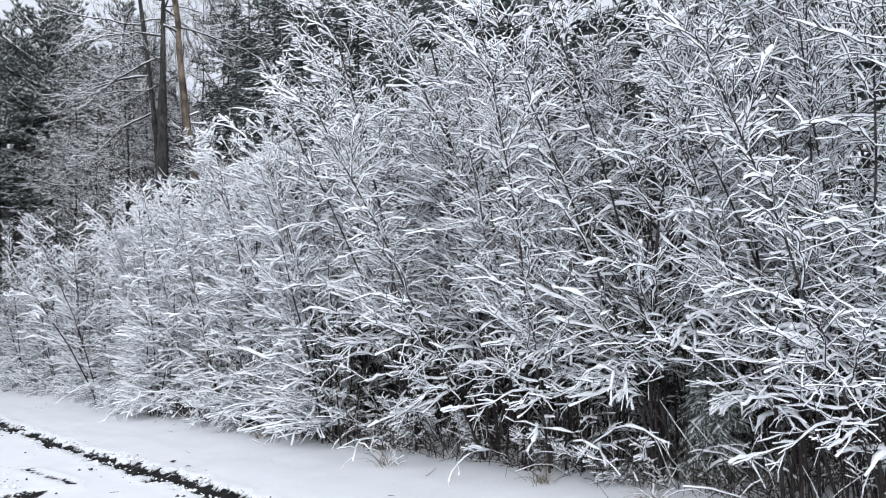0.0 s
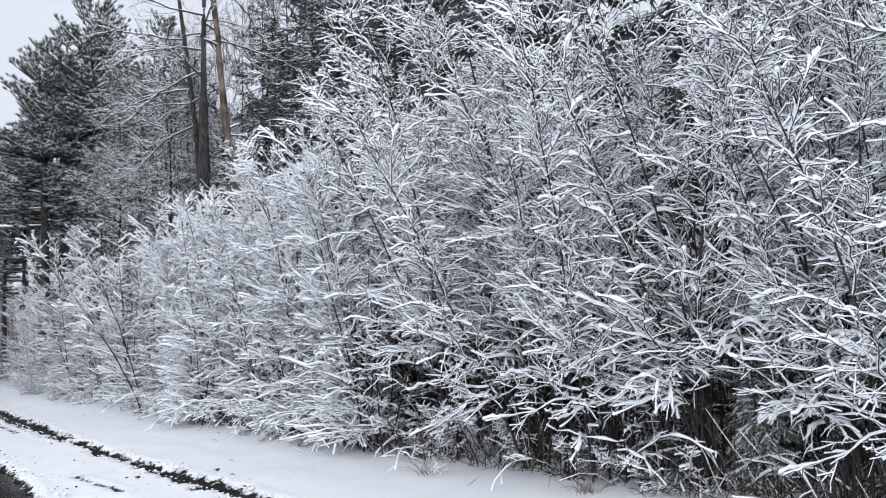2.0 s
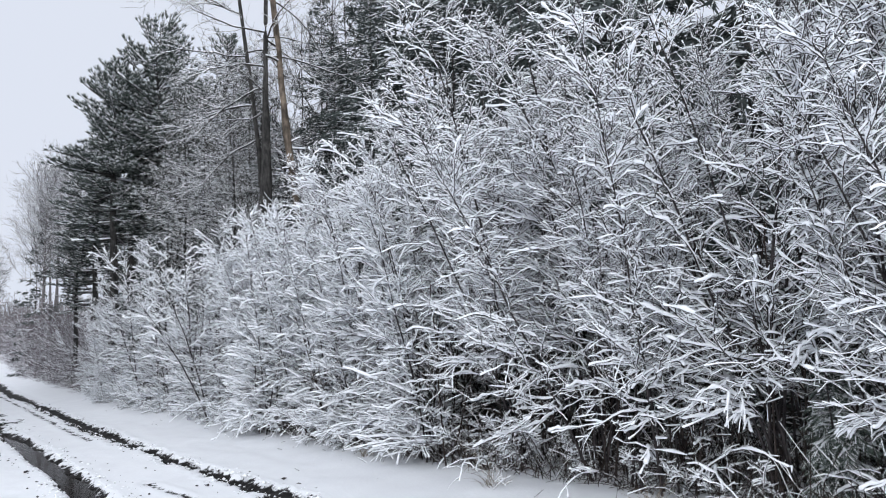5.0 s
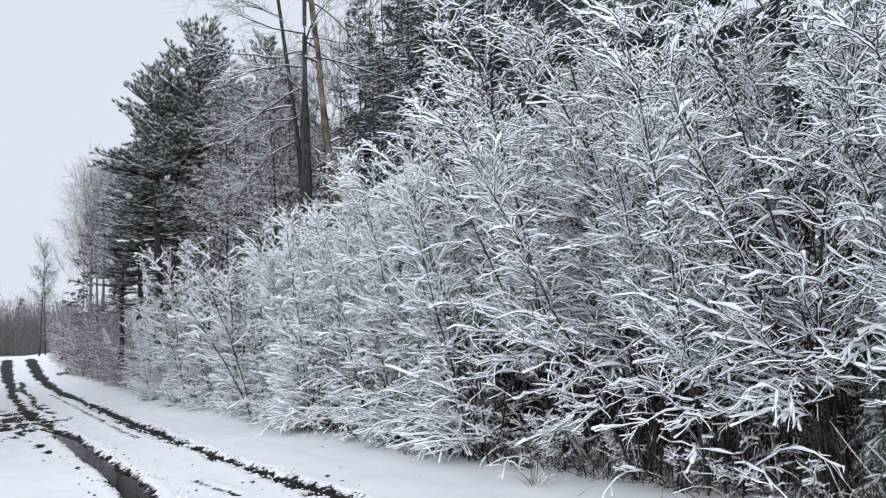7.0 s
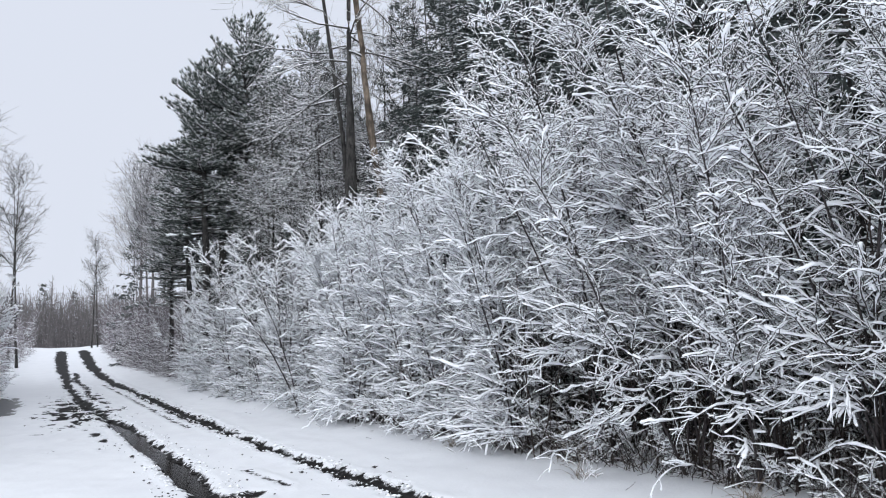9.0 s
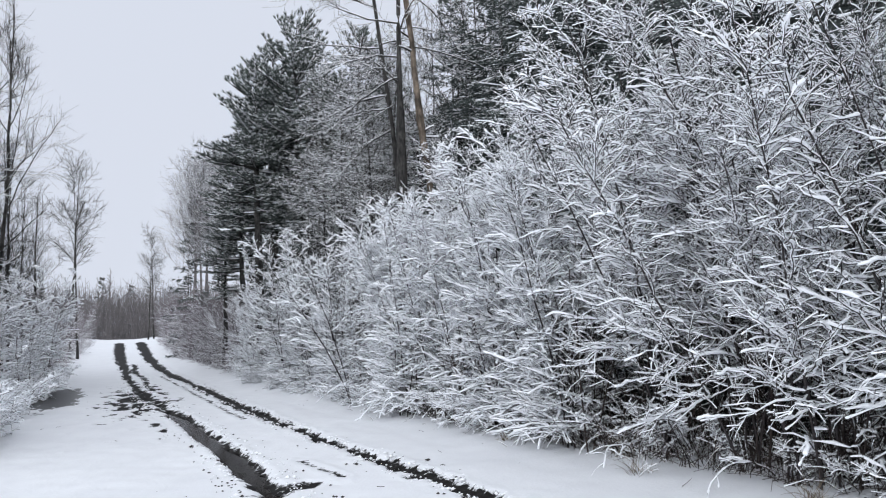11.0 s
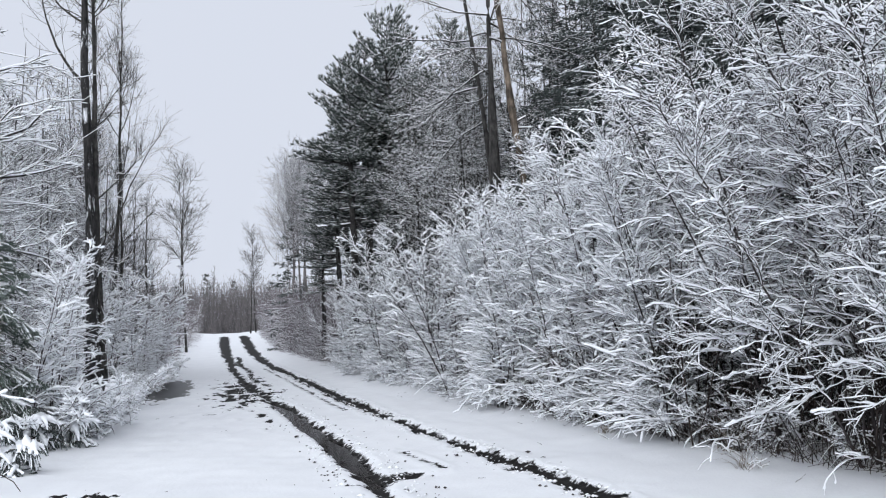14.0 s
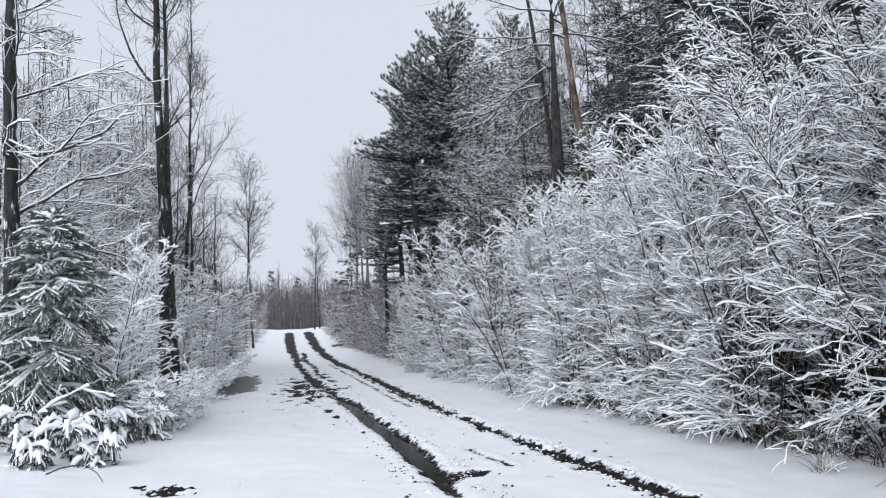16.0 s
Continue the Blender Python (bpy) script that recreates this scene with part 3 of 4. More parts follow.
for k, (x, yy, sc) in enumerate(((-2.75, 13.4, 0.6), (-2.6, 14.4, 0.7), (-2.8, 15.4, 0.7), (-2.5, 16.4, 0.6), (-3.4, 13.0, 0.8))):
    shrub(x, yy, sc, rng.normal(-60, 40), MOUNDS, 6, 0, 6100 + k, "low bush bowed into mounds by heavy snow", LEFT, 90, 0.05)


def bowed_spruce(seed, x, y, height, reach, n):
    """A knee-high spruce pressed over: each bough hangs like a finger, snow on its back and needles beneath."""
    rng = np.random.default_rng(seed)
    ob = thing("spruce_seedling", pose(x, y, float(lift(np.array(x), np.array(y))) - 0.03, 0, 0, rng.uniform(0, 360)), "small spruce bowed over, rounded lumps of snow on hanging boughs", "spruce", "bowed young spruces by the track")
    wood, leaf, snow = Soup(), Soup(), Soup()
    top = np.array([[[0, 0, -0.05], [0.02, 0.01, 0.4 * height], [0.03, 0.04, 0.75 * height], [0.1, 0.05, 0.95 * height]]])
    tubes(wood, top, radii([0.016], [0.007], 4), 5)
    s = rng.uniform(0.12, 1.0, n)
    p, _, _ = along(top, np.zeros(n, int), s)
    L = reach * rng.uniform(0.7, 1.2, n) * (1.25 - 0.5 * s)
    B = bent(p, np.arange(n) * 2.4 + rng.normal(0, 0.3, n), np.radians(rng.uniform(10, 45, n)), L, 8, rng, rng.uniform(1.4, 2.4, n), 0.06)
    B[..., 2] = np.maximum(B[..., 2], 0.04)
    R = radii(np.full(n, 0.008), np.full(n, 0.004), 8)
    tubes(wood, B, R, 4)
    load = 0.026 * rng.uniform(0.6, 1.3, (n, 1)) * np.interp(np.arange(8), [0, 3, 6, 7], [0.7, 1.25, 0.9, 0.6])
    cap_snow(snow, B, R, load, rng, 8, 0.9)
    m = n * 6
    p, a, e = along(B, np.repeat(np.arange(n), 6), np.tile(np.linspace(0.25, 0.95, 6), n))
    W = bent(p, a + np.resize([-0.8, 0.8], m) + rng.normal(0, 0.2, m), e - rng.uniform(0.1, 0.5, m), rng.uniform(0.07, 0.17, m), 4, rng, 0.6, 0.08)
    W[..., 2] = np.maximum(W[..., 2], 0.02)
    rW = radii(np.full(m, 0.005), np.full(m, 0.003), 4)
    tubes(wood, W, rW, 3)
    cap_snow(snow, W, rW, 0.012 * rng.uniform(0.6, 1.2, m), rng, 6, 0.65)
    q = m * 24
    w = rng.integers(0, m, q)
    p, a, e = along(W, w, rng.random(q))
    tip = p + heading(a + rng.normal(0, 0.8, q), e - rng.uniform(-0.2, 0.9, q)) * rng.uniform(0.03, 0.065, (q, 1))
    tip[:, 2] = np.maximum(tip[:, 2], 0.01)
    blades(leaf, p - (0, 0, 0.004), tip, np.full(q, 0.007), rng)
    part("stem", wood.mesh("stem", SHRUB_BARK), ob)
    tagged(part("foliage", leaf.mesh("foliage", SPRUCE_GREEN), ob), kind="stuff")
    tagged(part("snow", snow.mesh("snow", TWIG_SNOW), ob, None, "rounded lumps of snow"), kind="stuff")


for k, (x, yy, h, r, n) in enumerate(((-3.02, 10.45, 0.55, 0.42, 24), (-3.32, 10.1, 0.26, 0.32, 16), (-2.68, 10.3, 0.3, 0.34, 16), (-3.75, 10.9, 0.6, 0.45, 22), (-2.9, 12.0, 0.45, 0.42, 22), (-2.5, 12.4, 0.36, 0.38, 18), (-3.2, 11.3, 0.45, 0.42, 18))):
    bowed_spruce(6150 + k, x, yy, h, r, n)
for k, (x, yy, sc) in enumerate(((4.3, 13.3, 0.88), (4.6, 14.2, 0.84), (5.2, 13.7, 0.9))):
    shrub(x, yy, sc, 180, FINE_STEMS, 8, 0, 6400 + k, "finely twigged shrub white with fresh snow", THICKET, 90, 0.08)
for k in range(15):
    yy = 11.2 + 1.05 * k + rng.normal(0, 0.2)
    shrub(hedge_edge(yy) + 0.15 + rng.normal(0, 0.12), yy, rng.uniform(0.7, 1.05), 180, SKIRT_STEMS, 4, 0, 6500 + k, "low snowy shrub at the foot of the thicket", THICKET, 60, 0.03)
for k in range(7):
    yy = 4.6 + 1.0 * k + rng.normal(0, 0.15)
    shrub(hedge_edge(yy) + 0.3 + rng.normal(0, 0.15), yy, rng.uniform(0.55, 0.85) * (1.3 if k > 2 else 1.0), 185 + rng.normal(0, 20), SKIRT_STEMS, 6 if k > 2 else 3, 0, 6700 + k, "low snowy shrub spilling over the verge", THICKET, 50, 0.05)
for k in range(15):
    yy = 13.6 + 1.25 * k + rng.normal(0, 0.2)
    shrub(-2.3 + rng.normal(0, 0.12) - 0.25 * (k > 4), yy, rng.uniform(0.75, 1.15) * (0.8 if k > 4 else 1.0), 0, DRIFT_STEMS, 4, 0, 6600 + k, "low snowy shrub beside the track", LEFT, 60, 0.03)
for k, (x, yy, sc) in enumerate(((-2.75, 12.5, 1.2), (-2.5, 13.2, 1.1), (-3.0, 13.7, 1.35), (-2.45, 14.3, 1.1), (-3.1, 12.9, 1.4))):
    shrub(x, yy, sc, -40, DRIFT_STEMS, 6, 0, 6650 + k, "low snowy shrub beside the track", LEFT, 80, 0.03)
shrub(3.65, 15.35, 0.95, 178, LEANING, 1, 0, 6200, "single leaning sapling with snow on its twigs", THICKET, 3, 0.05)


# ---- bare trees ----
def bare_tree_meshes(seed, height, girth, first, limbs, subs, twigs, lean=0.03, rise=48, spread=0.34, depth=0.012, sides=3, thin=1.0, bark=None, bend=0.15, sway=0.012, wiggle=0.14, boll=0.0, curve=0.0, great=(), top=0.25):
    rng = np.random.default_rng(seed)
    trunk, crown, snow = Soup(), Soup(), Soup()
    k = 14
    u = np.linspace(0, 1, k)
    ax = np.zeros((1, k, 3))
    ax[0, :, 0] = lean * height * u + curve * height * u ** 2 + np.cumsum(rng.normal(0, sway, k)) * height / 10
    ax[0, :, 1] = np.cumsum(rng.normal(0, sway, k)) * height / 10
    ax[0, :, 2] = height * u - 0.1
    rt = (girth * (1 - u) ** 0.85 + 0.006) * (1 + 0.5 * np.exp(-u * 25))
    rt = rt * (1 + boll / (1 + np.exp((u - 0.42) / 0.012)))
    v = np.linspace(0, 1, 4 * k)
    fine = np.stack([np.interp(v, u, ax[0, :, c]) for c in range(3)], -1)[None]
    tubes(trunk, fine, (np.interp(v, u, rt) * (1 + rng.normal(0, 0.05, 4 * k)))[None], 9)
    s = np.sort(first + (0.99 - first) * rng.random(limbs))
    az = np.cumsum(rng.normal(2.4, 0.5, limbs))
    L = spread * height * (top + (1 - top) * (1 - s) / (1 - first)) * rng.uniform(0.6, 1.15, limbs)
    E = np.radians(rise + 14 * s + rng.normal(0, 10, limbs))
    for i, (at, turn, up, reach) in enumerate(great):
        s[i], az[i], E[i], L[i] = at, radians(turn), radians(up), reach
    p, _, _ = along(ax, np.zeros(limbs, int), s)
    B = bent(p, az, E, L, 8, rng, rng.normal(bend, 0.3, limbs), wiggle, 0.06)
    rb = np.minimum(np.interp(s, u, rt) * 0.45, 0.006 + 0.008 * L)
    rb[:len(great)] = np.minimum(np.interp(s[:len(great)], u, rt) * 0.45, 0.012 + 0.011 * L[:len(great)])
    rB = radii(rb, rb * 0.15 + 0.004, 8)
    tubes(crown, B, rB, 5)
    cap_snow(snow, B, rB, depth * 1.25, rng, sides + 1)
    m = limbs * subs
    w = np.repeat(np.arange(limbs), subs)
    st = np.tile(np.linspace(0.2, 0.97, subs), limbs) + rng.normal(0, 0.04, m)
    p, a, e = along(B, w, st)
    L2 = L[w] * rng.uniform(0.3, 0.58, m) * (1.1 - 0.5 * st)
    a, e = forked(a, e, np.radians(rng.uniform(22, 62, m)), rng.uniform(0, 6.28, m))
    S = bent(p, a, e, L2, 5, rng, -0.15 if depth < 0.006 else 0.1, 0.16, 0.12)
    rS = radii(np.full(m, 0.0085 * thin), np.full(m, 0.004 * thin), 5)
    tubes(crown, S, rS, 3)
    cap_snow(snow, S, rS, depth, rng, sides)
    m2 = m * twigs
    w2 = np.repeat(np.arange(m), twigs)
    st = np.tile(np.linspace(0.25, 0.98, twigs), m) + rng.normal(0, 0.04, m2)
    p, a, e = along(S, w2, st)
    a, e = forked(a, e, np.radians(rng.uniform(18, 55, m2)), rng.uniform(0, 6.28, m2))
    W = bent(p, a, e, L2[w2] * rng.uniform(0.3, 0.75, m2), 3, rng, -0.15, 0.14)
    rW = radii(np.full(m2, 0.0042 * thin), np.full(m2, 0.0026 * thin), 3)
    tubes(crown, W[:, ::2], rW[:, ::2], 3)
    cap_snow(snow, W[:, ::2], rW[:, ::2], depth * 0.8, rng, 3, 0.85)
    bark = bark or GREY_BARK
    out = (trunk.mesh("trunk", bark), crown.mesh("crown", GREY_BARK if bark is PLASTERED else bark))
    return out + (snow.mesh("snow", TWIG_SNOW),) if depth > 0 else out


def tree(meshes, x, y, yaw, size, label, group="", z=None, name="bare_tree", category="tree"):
    ob = thing(name, pose(x, y, float(lift(np.array(float(x)), np.array(float(y)))) - 0.03 if z is None else z, 0, 0, yaw), label, category, group)
    ob.scale = (size, size, size)
    trunk = part("trunk", meshes[0], ob)
    tagged(part("crown" if name == "bare_tree" else "foliage", meshes[1], ob, None, "bare branches" if name == "bare_tree" else ""), kind="stuff")
    if len(meshes) > 2:
        tagged(part("snow", meshes[2], ob, None, "snow caught in the crown"), kind="stuff")
    return ob


TALL = bare_tree_meshes(50, 14, 0.075, 0.32, 20, 9, 6, lean=-0.02, rise=8, spread=0.17, depth=0.0042, bend=0.5, thin=0.75, wiggle=0.2, sway=0.016, boll=0.8,
                        great=((0.5, 178, -10, 1.9), (0.47, 195, -16, 1.8), (0.55, 165, -4, 1.5), (0.54, 10, -22, 1.8), (0.6, -12, -10, 1.9)))
TALL_B = bare_tree_meshes(57, 14, 0.062, 0.34, 18, 9, 6, lean=0.06, curve=-0.2, rise=14, spread=0.16, depth=0.0042, bend=0.5, thin=0.75, wiggle=0.2, sway=0.02,
                          great=((0.45, 182, -18, 2.0), (0.52, 172, -8, 1.6), (0.58, 190, 0, 1.2), (0.4, 170, -30, 1.6)))
FORK = bare_tree_meshes(51, 17, 0.135, 0.44, 14, 8, 5, lean=-0.028, rise=38, spread=0.13, depth=0.0, bend=-0.3, sway=0.014, thin=0.9, wiggle=0.22, bark=PLASTERED,
                        great=((0.435, 172, 46, 2.6), (0.52, 182, 28, 1.5), (0.56, 176, 48, 2.2), (0.37, 20, 25, 0.9)))
FORK_B = bare_tree_meshes(58, 15, 0.07, 0.44, 12, 7, 5, lean=-0.02, rise=44, spread=0.12, depth=0.0, bend=-0.3, thin=0.9)
LIMBY = bare_tree_meshes(59, 12, 0.15, 0.2, 30, 9, 4, lean=-0.01, rise=14, spread=0.19, depth=0.0125, bend=-0.3, wiggle=0.36, bark=PLASTERED,
                         great=((0.37, -12, 12, 2.2), (0.29, -2, 14, 2.1), (0.25, 8, 10, 1.9), (0.33, -30, 16, 1.8)))
SLIM = bare_tree_meshes(52, 12, 0.065, 0.3, 24, 9, 6, rise=54, spread=0.26, depth=0.0, bend=-0.1, thin=0.9, sway=0.03, wiggle=0.18, lean=0.02)
SLIM_B = bare_tree_meshes(53, 11, 0.1, 0.24, 20, 9, 6, rise=58, spread=0.34, depth=0.0, bend=0.0, thin=0.9, sway=0.034, wiggle=0.2, lean=-0.04)
UPSWEPT = bare_tree_meshes(67, 10.5, 0.065, 0.24, 20, 10, 6, rise=58, spread=0.3, depth=0.003, bend=0.05, thin=0.8, sway=0.03, wiggle=0.2)
PAIR = bare_tree_meshes(69, 10.0, 0.06, 0.5, 20, 9, 6, rise=46, spread=0.2, depth=0.0, bend=-0.15, thin=1.1, sway=0.016, wiggle=0.16, top=0.85)
ROUND = bare_tree_meshes(68, 10.0, 0.075, 0.48, 34, 9, 6, rise=36, spread=0.27, depth=0.005, bend=-0.4, thin=1.2, bark=HAZED_BARK, sway=0.02, wiggle=0.16, top=0.6)
DULL = bare_tree_meshes(64, 9, 0.032, 0.08, 44, 7, 5, rise=34, spread=0.28, depth=0.0028, thin=0.95, wiggle=0.2, bend=0.1, sway=0.03)
DULL_B = bare_tree_meshes(65, 9.6, 0.036, 0.1, 46, 7, 5, rise=28, spread=0.26, depth=0.0028, thin=0.95, wiggle=0.22, bend=0.2, sway=0.03)
FROSTY = bare_tree_meshes(54, 8.5, 0.024, 0.08, 30, 7, 4, rise=44, spread=0.32, depth=0.0095, thin=1.1, sway=0.03, bend=0.1)
FROSTY_B = bare_tree_meshes(66, 6.5, 0.03, 0.1, 28, 7, 4, rise=22, spread=0.36, depth=0.0105, thin=1.1, bend=-0.1, wiggle=0.22, sway=0.03)
FAR_TREE = bare_tree_meshes(55, 10, 0.10, 0.2, 14, 5, 2, rise=58, spread=0.25, depth=0.0, thin=2.4, bark=HAZED_BARK)
FAR_BRUSH = bare_tree_meshes(56, 7, 0.06, 0.08, 14, 4, 2, rise=60, spread=0.3, depth=0.0, thin=3.2, bark=HAZED_BARK)

# right side, behind the thicket
tree(TALL, 4.90, 15.3, 5, 1.0, "tall grey bare tree with long snow-lined limbs", "bare trees")
tree(TALL_B, 4.79, 15.5, 8, 1.0, "tall grey bare tree with drooping limbs", "bare trees")
for k, (x, yy, sc) in enumerate(((5.5, 18.0, 0.9), (6.0, 20.0, 1.0), (4.9, 17.4, 0.75), (5.0, 20.6, 0.85), (6.6, 16.6, 1.0), (7.0, 19.2, 1.1), (5.6, 22.4, 0.9), (6.9, 22.0, 1.05), (4.6, 23.2, 0.75), (6.0, 25.0, 0.9), (4.7, 21.6, 0.9), (5.3, 24.2, 1.0), (5.9, 22.8, 1.0), (6.6, 24.4, 1.05), (5.3, 19.4, 0.85), (6.4, 18.2, 0.95), (7.6, 17.2, 1.1))):
    tree(DULL if k % 2 else DULL_B, x, yy, 80 * k, sc, "young bare tree with snow along its twigs", "bare trees")
for k, (x, yy, sc) in enumerate(((2.7, 44, 0.86), (3.1, 46.0, 0.95), (3.5, 44.5, 1.0), (3.9, 46, 1.0), (4.3, 45, 1.05), (3.6, 48, 1.1))):
    tree(ROUND, x, yy, 70 * k, sc, "slender bare tree at the wood's edge", "bare trees")
tree(PAIR, 1.25, 74, 10, 0.9, "bare tree beside the far end of the track", "bare trees")
tree(PAIR, 1.75, 75, 130, 0.85, "bare tree beside the far end of the track", "bare trees")

# left side
tree(FORK, -3.31, 19.9, 0, 1.0, "tall bare tree with a dark forked trunk", "bare trees")
tree(FORK_B, -3.14, 20.0, 0, 1.0, "thinner dark trunk beside the tall bare tree", "bare trees")
tree(UPSWEPT, -3.72, 25.5, 60, 1.12, "tall slim bare tree", "bare trees")
tree(SLIM_B, -4.2, 24.0, 160, 0.95, "slim bare roadside tree, snow on its twigs", "bare trees")
tree(LIMBY, -4.86, 14.0, 20, 1.0, "dark-trunked tree with level limbs deep in snow", "bare trees")
for k, (x, yy, sc) in enumerate(((-4.0, 29, 0.66), (-4.0, 30.5, 0.68), (-3.8, 32, 0.6), (-3.7, 34, 0.62), (-4.4, 28, 0.7))):
    tree(SLIM_B if k % 2 else SLIM, x, yy, 47 * k, sc, "slender bare roadside tree", "bare trees")
for k, (x, yy, sc) in enumerate(((-3.15, 46, 1.0), (-2.75, 46.5, 0.96))):
    tree(PAIR, x, yy, 150 * k, sc, "slender bare tree with a high small crown", "bare trees")
for k, (x, yy, sc) in enumerate(((-4.9, 17.5, 0.7), (-5.6, 19.5, 0.85), (-4.6, 21.5, 0.8), (-6.4, 22.5, 1.0), (-5.2, 24.5, 0.85), (-7.4, 25.5, 1.05), (-6.0, 28, 1.0), (-8.2, 29, 1.15), (-5.0, 33, 0.9), (-7.0, 33.5, 1.1), (-5.3, 16.2, 0.75), (-6.3, 19.6, 0.95), (-7.6, 23.2, 1.1), (-5.5, 22.0, 0.9), (-7.0, 22.0, 1.0), (-5.9, 25.4, 1.0), (-5.2, 26.4, 1.15), (-6.4, 27.2, 1.25), (-5.9, 29.5, 1.3), (-4.8, 24.4, 1.05), (-7.6, 28.0, 1.35), (-6.9, 24.6, 1.25), (-5.6, 23.4, 1.1))):
    tree(FROSTY_B if k in (3, 5, 7, 12) else FROSTY, x, yy, 61 * k, sc, "young bare tree thick with snow", "bare trees")


for k, (x, yy, sc) in enumerate(((-4.5, 15.4, 0.8), (-4.3, 17.6, 0.85), (-5.3, 18.6, 1.1), (-5.9, 16.4, 1.15), (-4.7, 20.6, 0.95), (-5.6, 22.4, 1.1), (-4.1, 16.4, 0.82), (-4.75, 16.8, 0.95), (-5.1, 15.0, 0.85), (-6.4, 20.4, 1.35), (-5.9, 21.4, 1.3), (-7.4, 23.6, 1.5), (-5.6, 18.0, 1.2), (-4.9, 23.0, 1.1))):
    if yy < 20 and x / yy > -0.285:
        continue
    tree(FROSTY_B, x, yy, 97 * k, sc, "spreading young tree with snow along every twig", "bare trees")


# ---- dead trunk with flaking bark ----
def snag():
    rng = np.random.default_rng(60)
    ob = thing("dead_tree", pose(5.88, 14.95, 0.1, 0, 0, 0), "dead standing trunk with flaking orange-brown bark", "tree")
    body, snow = Soup(), Soup()
    k = 22
    u = np.linspace(0, 1, k)
    P = np.stack([-1.28 * u + 0.03 * np.sin(9 * u) + rng.normal(0, 0.015, k), 0.1 * u + rng.normal(0, 0.015, k), 11 * u - 0.1], -1)[None]
    R = (0.076 * (1 - 0.3 * u) * (1 + rng.normal(0, 0.1, k)))[None]
    tubes(body, P, R, 10)
    s = rng.uniform(0.3, 0.95, 9)
    p, _, _ = along(P, np.zeros(9, int), s)
    B = bent(p, rng.uniform(0, 6.28, 9), np.radians(rng.uniform(-10, 30, 9)), rng.uniform(0.2, 0.7, 9), 4, rng, 0.2)
    rB = radii(np.full(9, 0.02), np.full(9, 0.006), 4)
    cap_snow(snow, B, rB, 0.016, rng)
    part("trunk", body.mesh("trunk", DEAD_BARK), ob)
    for i in range(9):
        one = Soup()
        tubes(one, B[i:i + 1], rB[i:i + 1], 5)
        part("branch_stub", one.mesh("branch_stub", GREY_BARK), ob)
    tagged(part("snow", snow.mesh("snow", TWIG_SNOW), ob), kind="stuff")


snag()


# ---- conifers ----
def spruce_meshes(seed, height, reach, gap, step, blade, depth, needles, per=6, cover=0.6, hang=0.0, green_mat=None, taper=0.85):
    rng = np.random.default_rng(seed)
    trunk, green, snow = Soup(), Soup(), Soup()
    k = 8
    u = np.linspace(0, 1, k)
    ax = np.stack([0.02 * height * np.sin(2 * u), 0 * u, height * u - 0.1], -1)[None]
    tubes(trunk, ax, (0.0075 * height ** 0.75 * (1 - u) + 0.006)[None], 7)
    zs = np.arange(0.05 * height, 0.985 * height, gap)
    s = np.repeat(zs / height, per) + rng.normal(0, 0.012, len(zs) * per)
    s = np.clip(s, 0.03, 0.99)
    n = len(s)
    p, _, _ = along(ax, np.zeros(n, int), s)
    az = rng.uniform(0, 6.28, n)
    L = (reach * (1 - s) ** taper + 0.10) * rng.uniform(0.65, 1.15, n)
    B = bent(p, az, np.radians(-12 + 45 * s ** 1.5 + rng.normal(0, 8, n)), L, 6, rng, 0.25 - 0.3 * s + hang, 0.06)
    rB = radii(0.004 + 0.007 * L, np.full(n, 0.003), 6)
    tubes(trunk, B, rB, 3)
    count = np.maximum(3, (L / step * 2).astype(int))
    w = np.repeat(np.arange(n), count)
    st = np.concatenate([np.linspace(0.2, 1.0, c) for c in count])
    p, a, e = along(B, w, st)
    m = len(w)
    side = np.concatenate([np.resize([1, -1], c) for c in count])
    tl = (0.10 + 0.42 * L[w] * (1 - 0.8 * st)) * rng.uniform(0.7, 1.2, m)
    tl = np.minimum(tl, 0.55)
    W = bent(p, a + side * np.radians(rng.uniform(30, 62, m)) * (st < 0.97), e - rng.uniform(0.0, 0.45, m), tl, 3, rng, 0.3, 0.1)
    rW = np.tile([blade * 0.5, blade * 0.6, blade * 0.2], (m, 1)) * rng.uniform(0.7, 1.25, (m, 1))
    ww = np.repeat(np.arange(m), needles)
    b, a, e = along(W, ww, rng.random(len(ww)))
    q = len(ww)
    tip = b + heading(a + rng.choice([-1, 1], q) * rng.uniform(0.2, 0.95, q), e + rng.normal(-0.1, 0.4, q)) * (rng.uniform(1.6, 3.2, (q, 1)) * blade)
    blades(green, b, tip, np.full(q, 0.3 * blade), rng)
    cap_snow(snow, W[:, ::2], rW[:, ::2] * 0.25, depth * 0.6, rng, 3, cover)
    cap_snow(snow, B[:, ::2], rB[:, ::2], depth * 1.05, rng, 4, 0.9)
    return trunk.mesh("trunk", GREY_BARK), green.mesh("foliage", green_mat or SPRUCE_GREEN), snow.mesh("snow", TWIG_SNOW)


